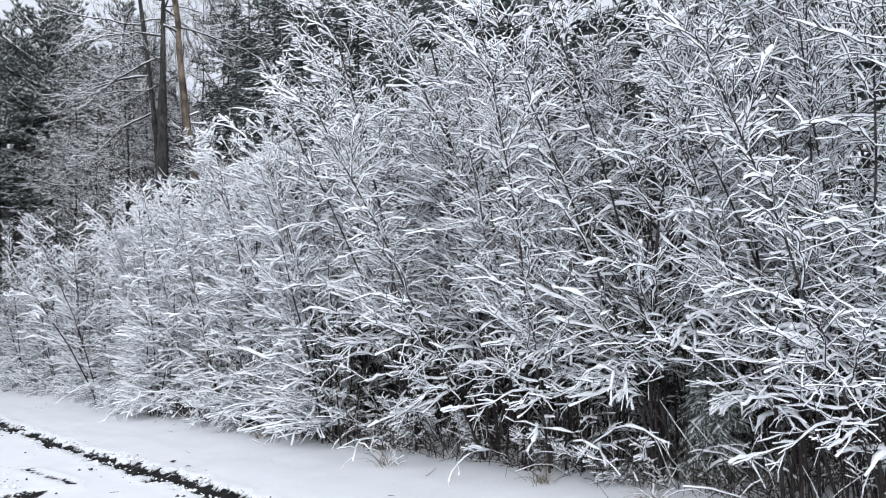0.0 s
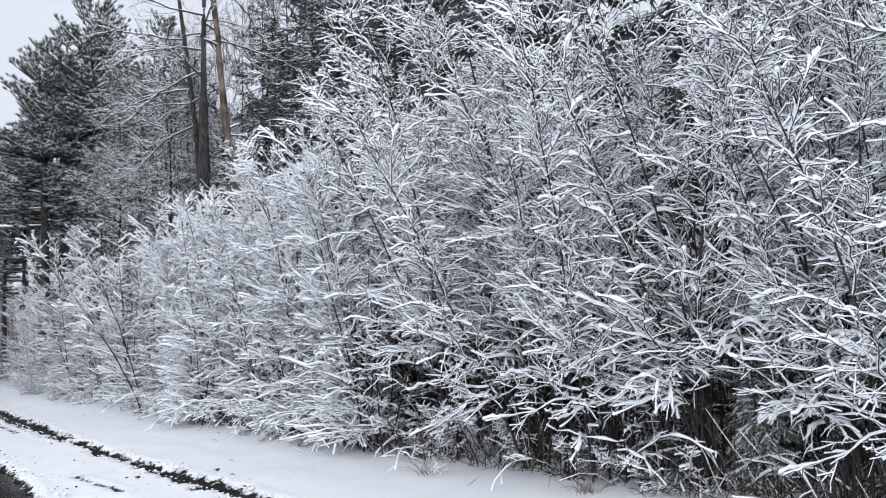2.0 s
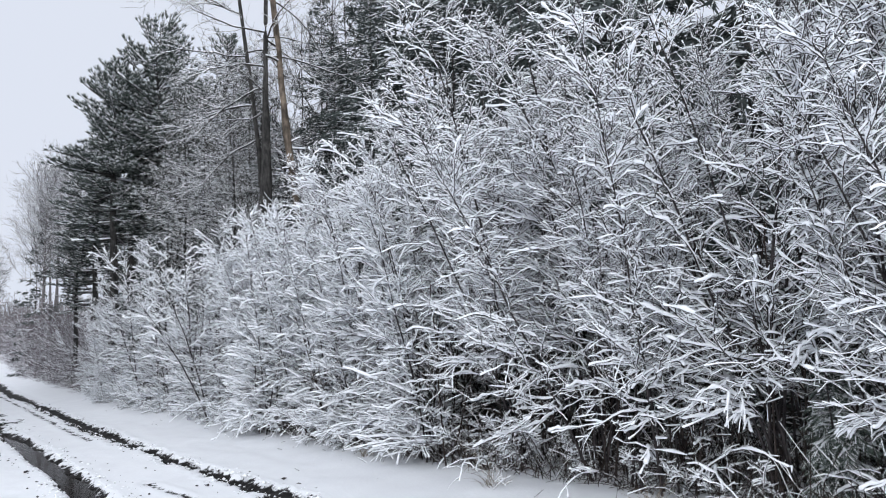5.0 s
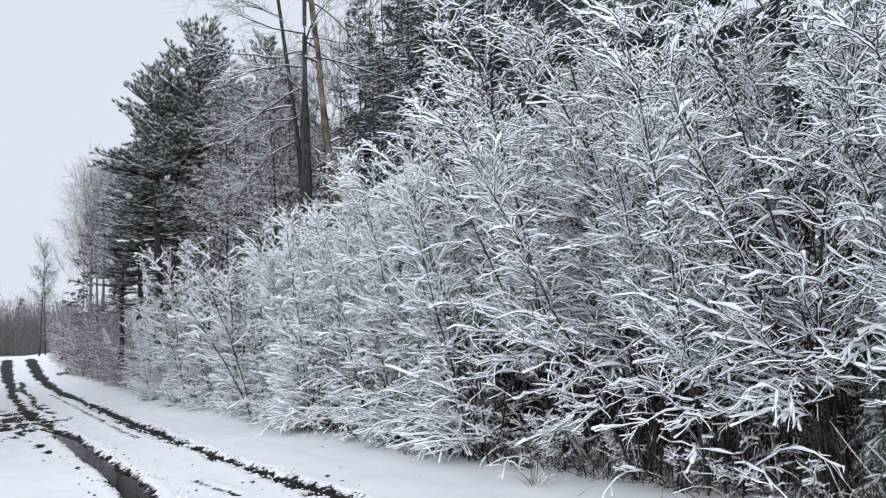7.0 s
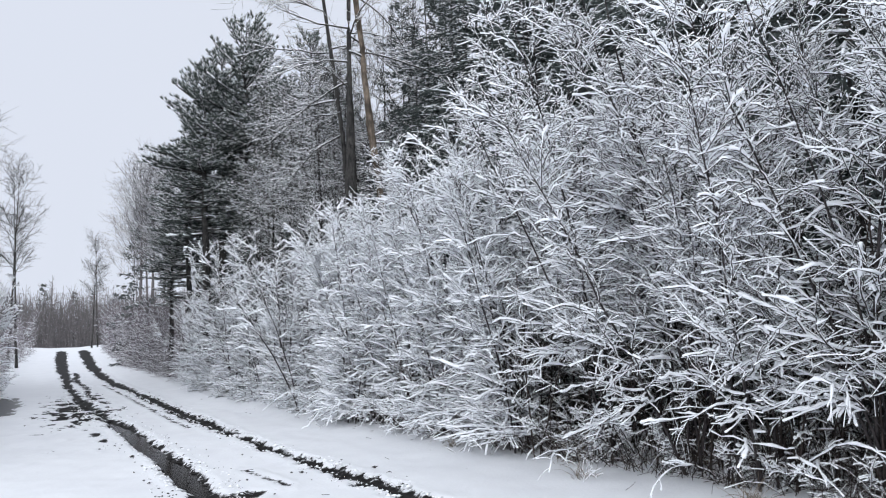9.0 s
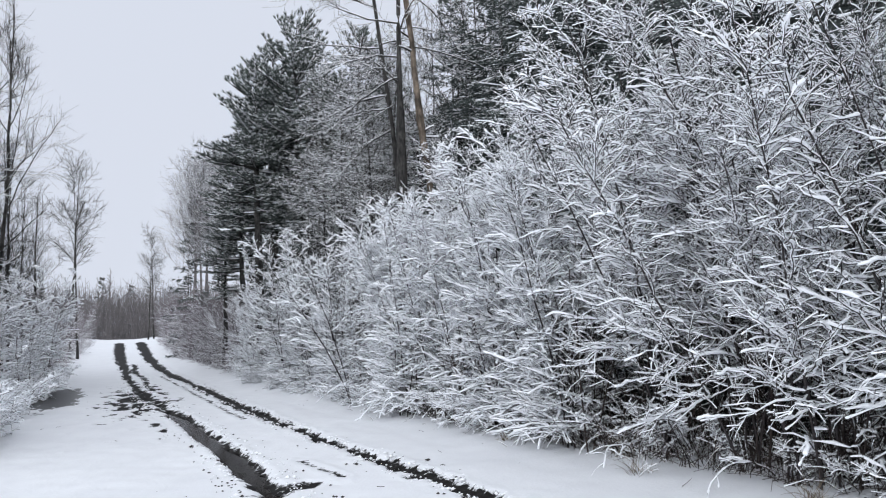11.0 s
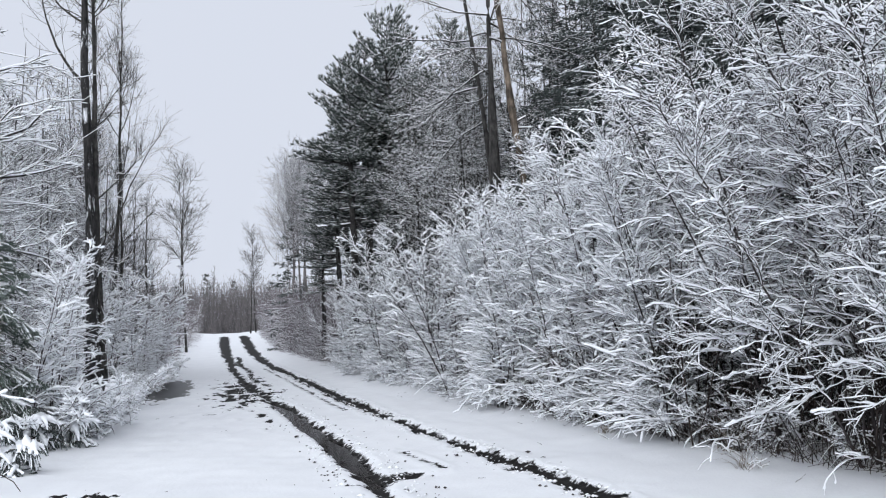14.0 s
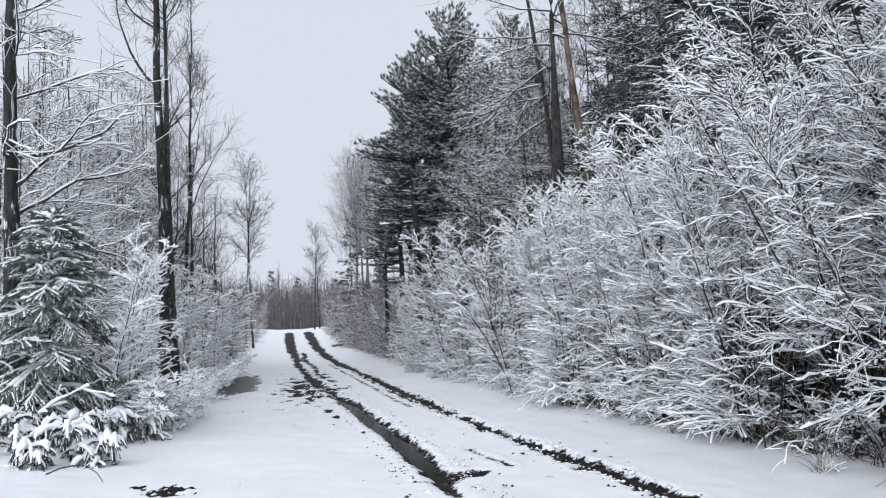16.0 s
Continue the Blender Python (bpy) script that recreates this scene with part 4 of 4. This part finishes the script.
def pine_meshes(seed, height, girth, first, reach, gap, depth):
    """A pine with flat, tiered boughs that end in brushes of long needles; the upper needles hold snow."""
    rng = np.random.default_rng(seed)
    trunk, green, snow = Soup(), Soup(), Soup()
    k = 9
    u = np.linspace(0, 1, k)
    ax = np.stack([np.cumsum(rng.normal(0, 0.05, k)), np.cumsum(rng.normal(0, 0.05, k)), height * u - 0.1], -1)[None]
    tubes(trunk, ax, (girth * (1 - u) ** 0.8 + 0.015)[None], 8)
    zs = np.arange(first * height, 0.985 * height, gap)
    per = 9
    s = np.clip(np.repeat(zs / height, per) + rng.normal(0, 0.006, len(zs) * per), 0, 0.995)
    n = len(s)
    p, _, _ = along(ax, np.zeros(n, int), s)
    rel = np.clip((s - first) / (1 - first), 0, 1)
    L = (reach * np.minimum(1, (1 - rel) / 0.55) ** 0.75 * (0.62 + 0.38 * np.minimum(1, rel * 3.5)) + 0.24) * np.repeat(rng.uniform(0.8, 1.12, len(zs)), per) * rng.uniform(0.55, 1.1, n)
    B = bent(p, rng.uniform(0, 6.28, n), np.radians(-6 + 42 * rel ** 1.5 + rng.normal(0, 5, n)), L, 7, rng, -0.15 - 0.2 * rel, 0.07)
    rB = radii(0.008 + 0.011 * L, np.full(n, 0.005), 7)
    tubes(trunk, B, rB, 4)
    cap_snow(snow, B[:, ::2], rB[:, ::2], depth, rng, 3, 0.7)
    count = np.maximum(5, (L / 0.095).astype(int))
    w = np.repeat(np.arange(n), count)
    m = len(w)
    st = np.concatenate([np.linspace(0.3, 1.0, c) for c in count])
    p, a, e = along(B, w, st)
    side = np.concatenate([np.resize([1, -1], c) for c in count])
    tl = (0.10 + 0.30 * L[w] * (1.15 - st)) * rng.uniform(0.7, 1.2, m)
    S = bent(p, a + side * np.radians(rng.uniform(28, 62, m)) * (st < 0.98), e + rng.normal(0.08, 0.12, m), tl, 4, rng, -0.25, 0.08)
    rS = radii(np.full(m, 0.006), np.full(m, 0.004), 4)
    tubes(trunk, S[:, ::3], rS[:, ::3], 3)
    tufts = np.maximum(1, (tl / 0.11).astype(int))
    t_of = np.repeat(np.arange(m), tufts)
    p, a, e = along(S, t_of, np.concatenate([np.linspace(0.35, 1.0, c) if c > 1 else np.ones(1) for c in tufts]))
    q = len(t_of)
    for soup, per_tuft, low, high, width in ((green, 24, -0.35, 0.35, 0.0125), (snow, 18, -0.05, 0.4, 0.014)):
        if soup is snow:
            pick = rng.random(q) < 0.85
            p, a, e = p[pick] + (0, 0, 0.012), a[pick], e[pick]
        ww = np.repeat(np.arange(len(p)), per_tuft)
        c = len(ww)
        d = heading(a[ww] + rng.normal(0, 0.6, c), e[ww] + rng.uniform(low, high, c))
        blades(soup, p[ww], p[ww] + d * rng.uniform(0.09, 0.17, (c, 1)) * (1.0 if soup is green else 0.85), np.full(c, width), rng)
    return trunk.mesh("trunk", GREY_BARK), green.mesh("foliage", PINE_GREEN), snow.mesh("snow", TWIG_SNOW)


SPRUCE_A = spruce_meshes(70, 12, 2.0, 0.36, 0.19, 0.055, 0.013, 12, 7, 0.75, 0.15)
SPRUCE_B = spruce_meshes(71, 10, 1.9, 0.36, 0.19, 0.055, 0.013, 12, 7, 0.75, 0.15)
FAR_SPRUCE = spruce_meshes(75, 9, 1.6, 0.6, 0.4, 0.12, 0.02, 8)
YOUNG = spruce_meshes(72, 3.3, 1.2, 0.17, 0.07, 0.027, 0.024, 32, 9, 0.6, 0.65, FROSTED_GREEN, 0.6)
MID_SPRUCE = spruce_meshes(76, 12, 2.3, 0.48, 0.3, 0.08, 0.015, 12, 6, 0.7, 0.12)
PINE_A = pine_meshes(73, 10.6, 0.15, 0.44, 1.6, 0.44, 0.022)
PINE_B = pine_meshes(74, 9.6, 0.14, 0.47, 1.4, 0.44, 0.022)

CON = "dark snow-dusted conifers behind the thicket"
for k, (x, yy, sc) in enumerate(((3.8, 27.6, 1.12), (5.1, 27.6, 1.17), (4.45, 28.8, 1.2), (6.2, 29.0, 1.15), (4.4, 32.5, 0.95), (6.9, 26.2, 1.1), (3.0, 31.0, 0.62), (3.5, 30.0, 0.8))):
    tree(PINE_B if k % 2 == 0 else PINE_A, x, yy, 110 * k, sc, "dark green pine with a bare lower trunk, dusted with snow", CON, name="pine_tree")
for k, (x, yy, sc) in enumerate(((7.5, 15.6, 1.0), (8.9, 12.6, 1.5), (9.4, 10.0, 1.4), (9.5, 7.4, 1.5), (9.6, 4.9, 1.4), (11.9, 8.9, 1.7), (12.0, 5.8, 1.7),
                                 (11.0, 12.0, 1.7), (6.3, 18.8, 0.75), (7.8, 20.8, 0.6), (6.8, 23.4, 0.95), (9.4, 15.8, 1.6), (8.2, 17.8, 1.05), (7.0, 14.4, 0.85), (7.7, 12.6, 1.0), (7.9, 10.2, 1.05), (6.55, 16.2, 0.85), (7.2, 18.2, 0.85))):
    tree(MID_SPRUCE if x > 9.2 else (SPRUCE_A if k % 2 else SPRUCE_B), x, yy, 67 * k, sc * (0.9 if x > 9.2 else 1.0), "dark spruce laden with snow", CON, name="spruce_tree")
for k, (x, yy, sc) in enumerate(((8.6, 27.0, 0.8), (7.6, 30.5, 0.85), (10.2, 24.5, 0.75), (11.5, 20.0, 1.3), (6.0, 33.5, 1.0), (13.0, 15.0, 1.4), (9.5, 31.0, 0.8), (6.0, 36.5, 0.85), (5.6, 23.8, 0.5), (4.6, 25.6, 0.45), (7.2, 27.5, 0.55), (5.6, 31.0, 0.55), (5.2, 32.5, 0.5), (8.6, 23.0, 0.6), (6.6, 36.0, 0.8), (9.0, 37.0, 0.9), (5.5, 25.6, 0.72), (6.3, 26.6, 0.78), (7.0, 24.6, 0.75), (7.8, 25.4, 0.85))):
    tree(MID_SPRUCE, x, yy, 83 * k, sc, "dark spruce deeper in the wood", CON, name="spruce_tree")
tree(FAR_SPRUCE, 2.55, 44.5, 30, 0.78, "dark spruce at the wood's edge", CON, name="spruce_tree")
tree(YOUNG, -3.85, 12.3, 0, 1.0, "young green spruce with drooping snow-laden boughs", name="spruce_sapling")
tree(YOUNG, 6.2, 4.3, 50, 0.36, "small snow-covered spruce seedling under the shrubs", name="spruce_sapling")

# ---- far woods ----
rng = np.random.default_rng(90)
FARW = "trees of the far wood"
for k in range(26):
    x, yy = -24 + 44 * rng.random(), rng.uniform(98, 125)
    kind = (FAR_BRUSH, FAR_TREE, FAR_BRUSH)[k % 3]
    tree(kind, x, yy, 360 * rng.random(), rng.uniform(0.75, 1.05), "grey-brown bare tree of the far wood", FARW, z=-0.6)
for k in range(14):
    tree(FAR_SPRUCE, -20 + 2.8 * k + rng.normal(0, 1), rng.uniform(100, 115), 40 * k, rng.uniform(0.7, 1.05), "dark spruce in the far wood", FARW, z=-0.6, name="spruce_tree")


def far_wood():
    rng = np.random.default_rng(91)
    n = 8500
    base = np.stack([rng.uniform(-45, 40, n), rng.uniform(96, 130, n), np.full(n, -0.8)], -1)
    soup = Soup()
    P = bent(base, rng.uniform(0, 6.28, n), np.radians(rng.normal(82, 6, n)), np.where(rng.random(n) < 0.75, rng.uniform(5.0, 7.8, n), rng.uniform(6.0, 9.0, n)), 3, rng, 0.1, 0.06)
    tubes(soup, P, radii(np.full(n, 0.03), np.full(n, 0.014), 3), 3)
    w = rng.integers(0, n, 24000)
    p, a, e = along(P, w, rng.uniform(0.2, 1, 24000))
    Q = bent(p, rng.uniform(0, 6.28, 24000), np.radians(rng.uniform(-10, 70, 24000)), rng.uniform(0.6, 1.8, 24000), 2, rng, 0, 0.1)
    tubes(soup, Q, radii(np.full(24000, 0.022), np.full(24000, 0.012), 2), 3)
    ob = new("far_wood", soup.mesh("far_wood", HAZED_BARK))
    return tagged(ob, "grey-brown mass of bare far woodland", "woodland", kind="stuff")


far_wood()


# ---- undergrowth and small things at the thicket's foot ----
def undergrowth():
    rng = np.random.default_rng(92)
    n = 4000
    yy = rng.uniform(2.2, 14, n)
    xx = np.interp(yy, [0, 4.8, 7.5, 11, 15], [6.0, 5.6, 5.05, 4.55, 4.1]) - 0.1 + 3.2 * rng.random(n) ** 1.4
    wood, snow = Soup(), Soup()
    base = np.stack([xx, yy, 0.02 + lift(xx, yy)], -1)
    P = bent(base, rng.uniform(0, 6.28, n), np.radians(rng.uniform(15, 85, n)), rng.uniform(0.2, 0.85, n), 4, rng, rng.uniform(-0.2, 1.4, n), 0.22)
    R = radii(np.full(n, 0.0042), np.full(n, 0.002), 4)
    tubes(wood, P, R, 3)
    pick = rng.random(n) < 0.14
    cap_snow(snow, P[pick], R[pick], 0.006, rng, 3, 0.9)
    tagged(new("undergrowth", wood.mesh("undergrowth", BROWN_BARK)), "tangle of dead brown stalks under the shrubs", "undergrowth", kind="stuff")
    tagged(new("undergrowth_snow", snow.mesh("undergrowth_snow", TWIG_SNOW)), "snow caught on the dead stalks", "snow", kind="stuff")


undergrowth()


def cane(seed, x, y, az, length, depth, label):
    """A long shoot pressed down by snow into an arch."""
    rng = np.random.default_rng(seed)
    wood, snow = Soup(), Soup()
    P = bent(np.zeros((1, 3)), np.array([radians(az)]), np.array([radians(rng.uniform(38, 60))]), np.array([length]), 12, rng, rng.uniform(1.0, 1.6), 0.16, 0.12)
    R = radii([0.008], [0.003], 12)
    tubes(wood, P, R, 5)
    cap_snow(snow, P, R, depth, rng, 7)
    n = 6
    w = np.zeros(n, int)
    p, a, e = along(P, w, np.linspace(0.3, 0.95, n))
    W = bent(p, a + rng.normal(0, 0.8, n), e + rng.normal(0, 0.4, n), rng.uniform(0.12, 0.4, n), 4, rng, 0.5, 0.2, 0.2)
    rW = radii(np.full(n, 0.004), np.full(n, 0.002), 4)
    cap_snow(snow, W, rW, depth * 0.75, rng, 5)
    ob = thing("arching_cane", pose(x, y, float(lift(np.array(x), np.array(y))) - 0.03), label, "branch", "bowed canes at the verge")
    st = part("stalk", wood.mesh("stalk", SHRUB_BARK), ob)
    for i in range(n):
        one = Soup()
        tubes(one, W[i:i + 1], rW[i:i + 1], 3)
        part("twig", one.mesh("twig", SHRUB_BARK), st)
    tagged(part("snow", snow.mesh("snow", TWIG_SNOW), st), kind="stuff")


rng = np.random.default_rng(93)
for k in range(26):
    yy = 4.2 + 0.45 * k + rng.normal(0, 0.15)
    cane(700 + k, hedge_edge(yy) + rng.uniform(0.0, 0.6), yy, 195 + rng.normal(0, 45), rng.uniform(0.6, 1.7), rng.uniform(0.007, 0.012), "thin cane bowed to the ground by a ridge of snow")

cane(760, -4.0, 11.2, -25, 1.5, 0.02, "thick branch bowed low under a ridge of snow")
cane(761, -3.9, 12.0, -50, 1.6, 0.018, "thick branch bowed low under a ridge of snow")


def grass_tuft(seed, x, y, size, snowy):
    rng = np.random.default_rng(seed)
    ob = thing("grass_tuft", pose(x, y, float(lift(np.array(x), np.array(y))) - 0.02), "tuft of dry brown grass poking through snow", "grass", "dry grass at the verge")
    g, w = Soup(), Soup()
    n = 46
    base = rng.normal(0, 0.05, (n, 3)) * (1, 1, 0)
    P = bent(base, rng.uniform(0, 6.28, n), np.radians(rng.uniform(40, 85, n)), size * rng.uniform(0.4, 1.1, n), 4, rng, rng.uniform(0.3, 1.8, n), 0.15)
    R = radii(np.full(n, 0.0028), np.full(n, 0.001), 4)
    tubes(g, P, R, 3)
    tagged(part("grass", g.mesh("grass", DRY_GRASS), ob), kind="stuff")
    if snowy:
        cap_snow(w, P[:14], R[:14], 0.0045, rng, 4)
        tagged(part("snow", w.mesh("snow", TWIG_SNOW), ob), kind="stuff")


for k in range(9):
    yy = 2.2 + 1.1 * k + rng.normal(0, 0.2)
    grass_tuft(800 + k, hedge_edge(yy) + rng.uniform(-0.35, 0.9), yy, rng.uniform(0.2, 0.5), k % 3)
grass_tuft(850, 4.62, 7.2, 0.32, True)


def clods():
    """Crumbs of snow and mud thrown up along the ruts."""
    rng = np.random.default_rng(94)
    for name, mat, n, label in (("snow_crumbs", SNOW, 1600, "crumbs of snow along the wheel ruts"), ("mud_crumbs", None, 420, "crumbs of dark mud along the wheel ruts")):
        yy = 6.8 + 20 * rng.random(n) ** 1.6
        side = rng.random(n) < (0.5 if mat else 0.2)
        cx = np.where(side, rut_right(yy), rut_left(yy))
        xx = cx + rng.choice([-1, 1], n) * (np.where(side, 0.1, 0.2) + np.abs(rng.normal(0, 0.09 if mat else 0.2, n)))
        r = rng.uniform(0.004, 0.018, n) * np.where(rng.random(n) < 0.15, 1.8, 1)
        dirs = np.array([(1.3, 0, 0), (0, 1.3, 0), (-1.3, 0, 0), (0, -1.3, 0), (0, 0, 0.7), (0, 0, -0.7)], float)
        V = np.stack([xx, yy, r * 0.4], -1)[:, None] + dirs * (r[:, None] * (1.0 if mat else 0.9))[:, :, None] * rng.uniform(0.5, 1.3, (n, 6, 1))
        tri = np.array([(0, 1, 4), (1, 2, 4), (2, 3, 4), (3, 0, 4), (1, 0, 5), (2, 1, 5), (3, 2, 5), (0, 3, 5)])
        soup = Soup()
        soup.add(V, (np.arange(n)[:, None, None] * 6 + tri).reshape(-1, 3))
        tagged(new(name, soup.mesh(name, mat or SHRUB_BARK)), label, "crumbs", kind="stuff")


clods()


def litter():
    """Broken twigs and seed husks scattered on the snow of the verge and the track."""
    rng = np.random.default_rng(95)
    n = 46
    yy = 6 + 16 * rng.random(n) ** 1.4
    edge = np.interp(yy, [4.8, 7.5, 11, 15, 19, 23], [5.6, 5.05, 4.55, 4.1, 3.6, 3.1])
    xx = np.where(rng.random(n) < 0.65, edge - np.abs(rng.normal(0, 0.5, n)), rng.uniform(-2.2, 4, n))
    base = np.stack([xx, yy, lift(xx, yy) + 0.012], -1)
    P = bent(base, rng.uniform(0, 6.28, n), np.radians(rng.uniform(-3, 25, n)), rng.uniform(0.015, 0.09, n) * np.where(rng.random(n) < 0.1, 2.5, 1), 3, rng, 0.3, 0.3)
    soup = Soup()
    tubes(soup, P, radii(np.full(n, 0.003), np.full(n, 0.002), 3), 4)
    tagged(new("twig_litter", soup.mesh("twig_litter", SHRUB_BARK)), "broken dark twigs scattered on the snow", "twigs", kind="stuff")


litter()


def bare_stalk():
    """A single dry stalk arched over the snow."""
    P = np.array([[(-3.02, 9.45, 0.1), (-2.85, 9.36, 0.17), (-2.7, 9.26, 0.205), (-2.55, 9.16, 0.21), (-2.42, 9.07, 0.15), (-2.34, 9.0, 0.06)]])
    soup = Soup()
    tubes(soup, P, radii([0.009], [0.004], 6), 6)
    ob = thing("dry_stalk", pose(0, 0, 0), "dry brown stalk arched over the snow", "stalk")
    part("stalk", soup.mesh("stalk", BROWN_BARK), ob)


bare_stalk()
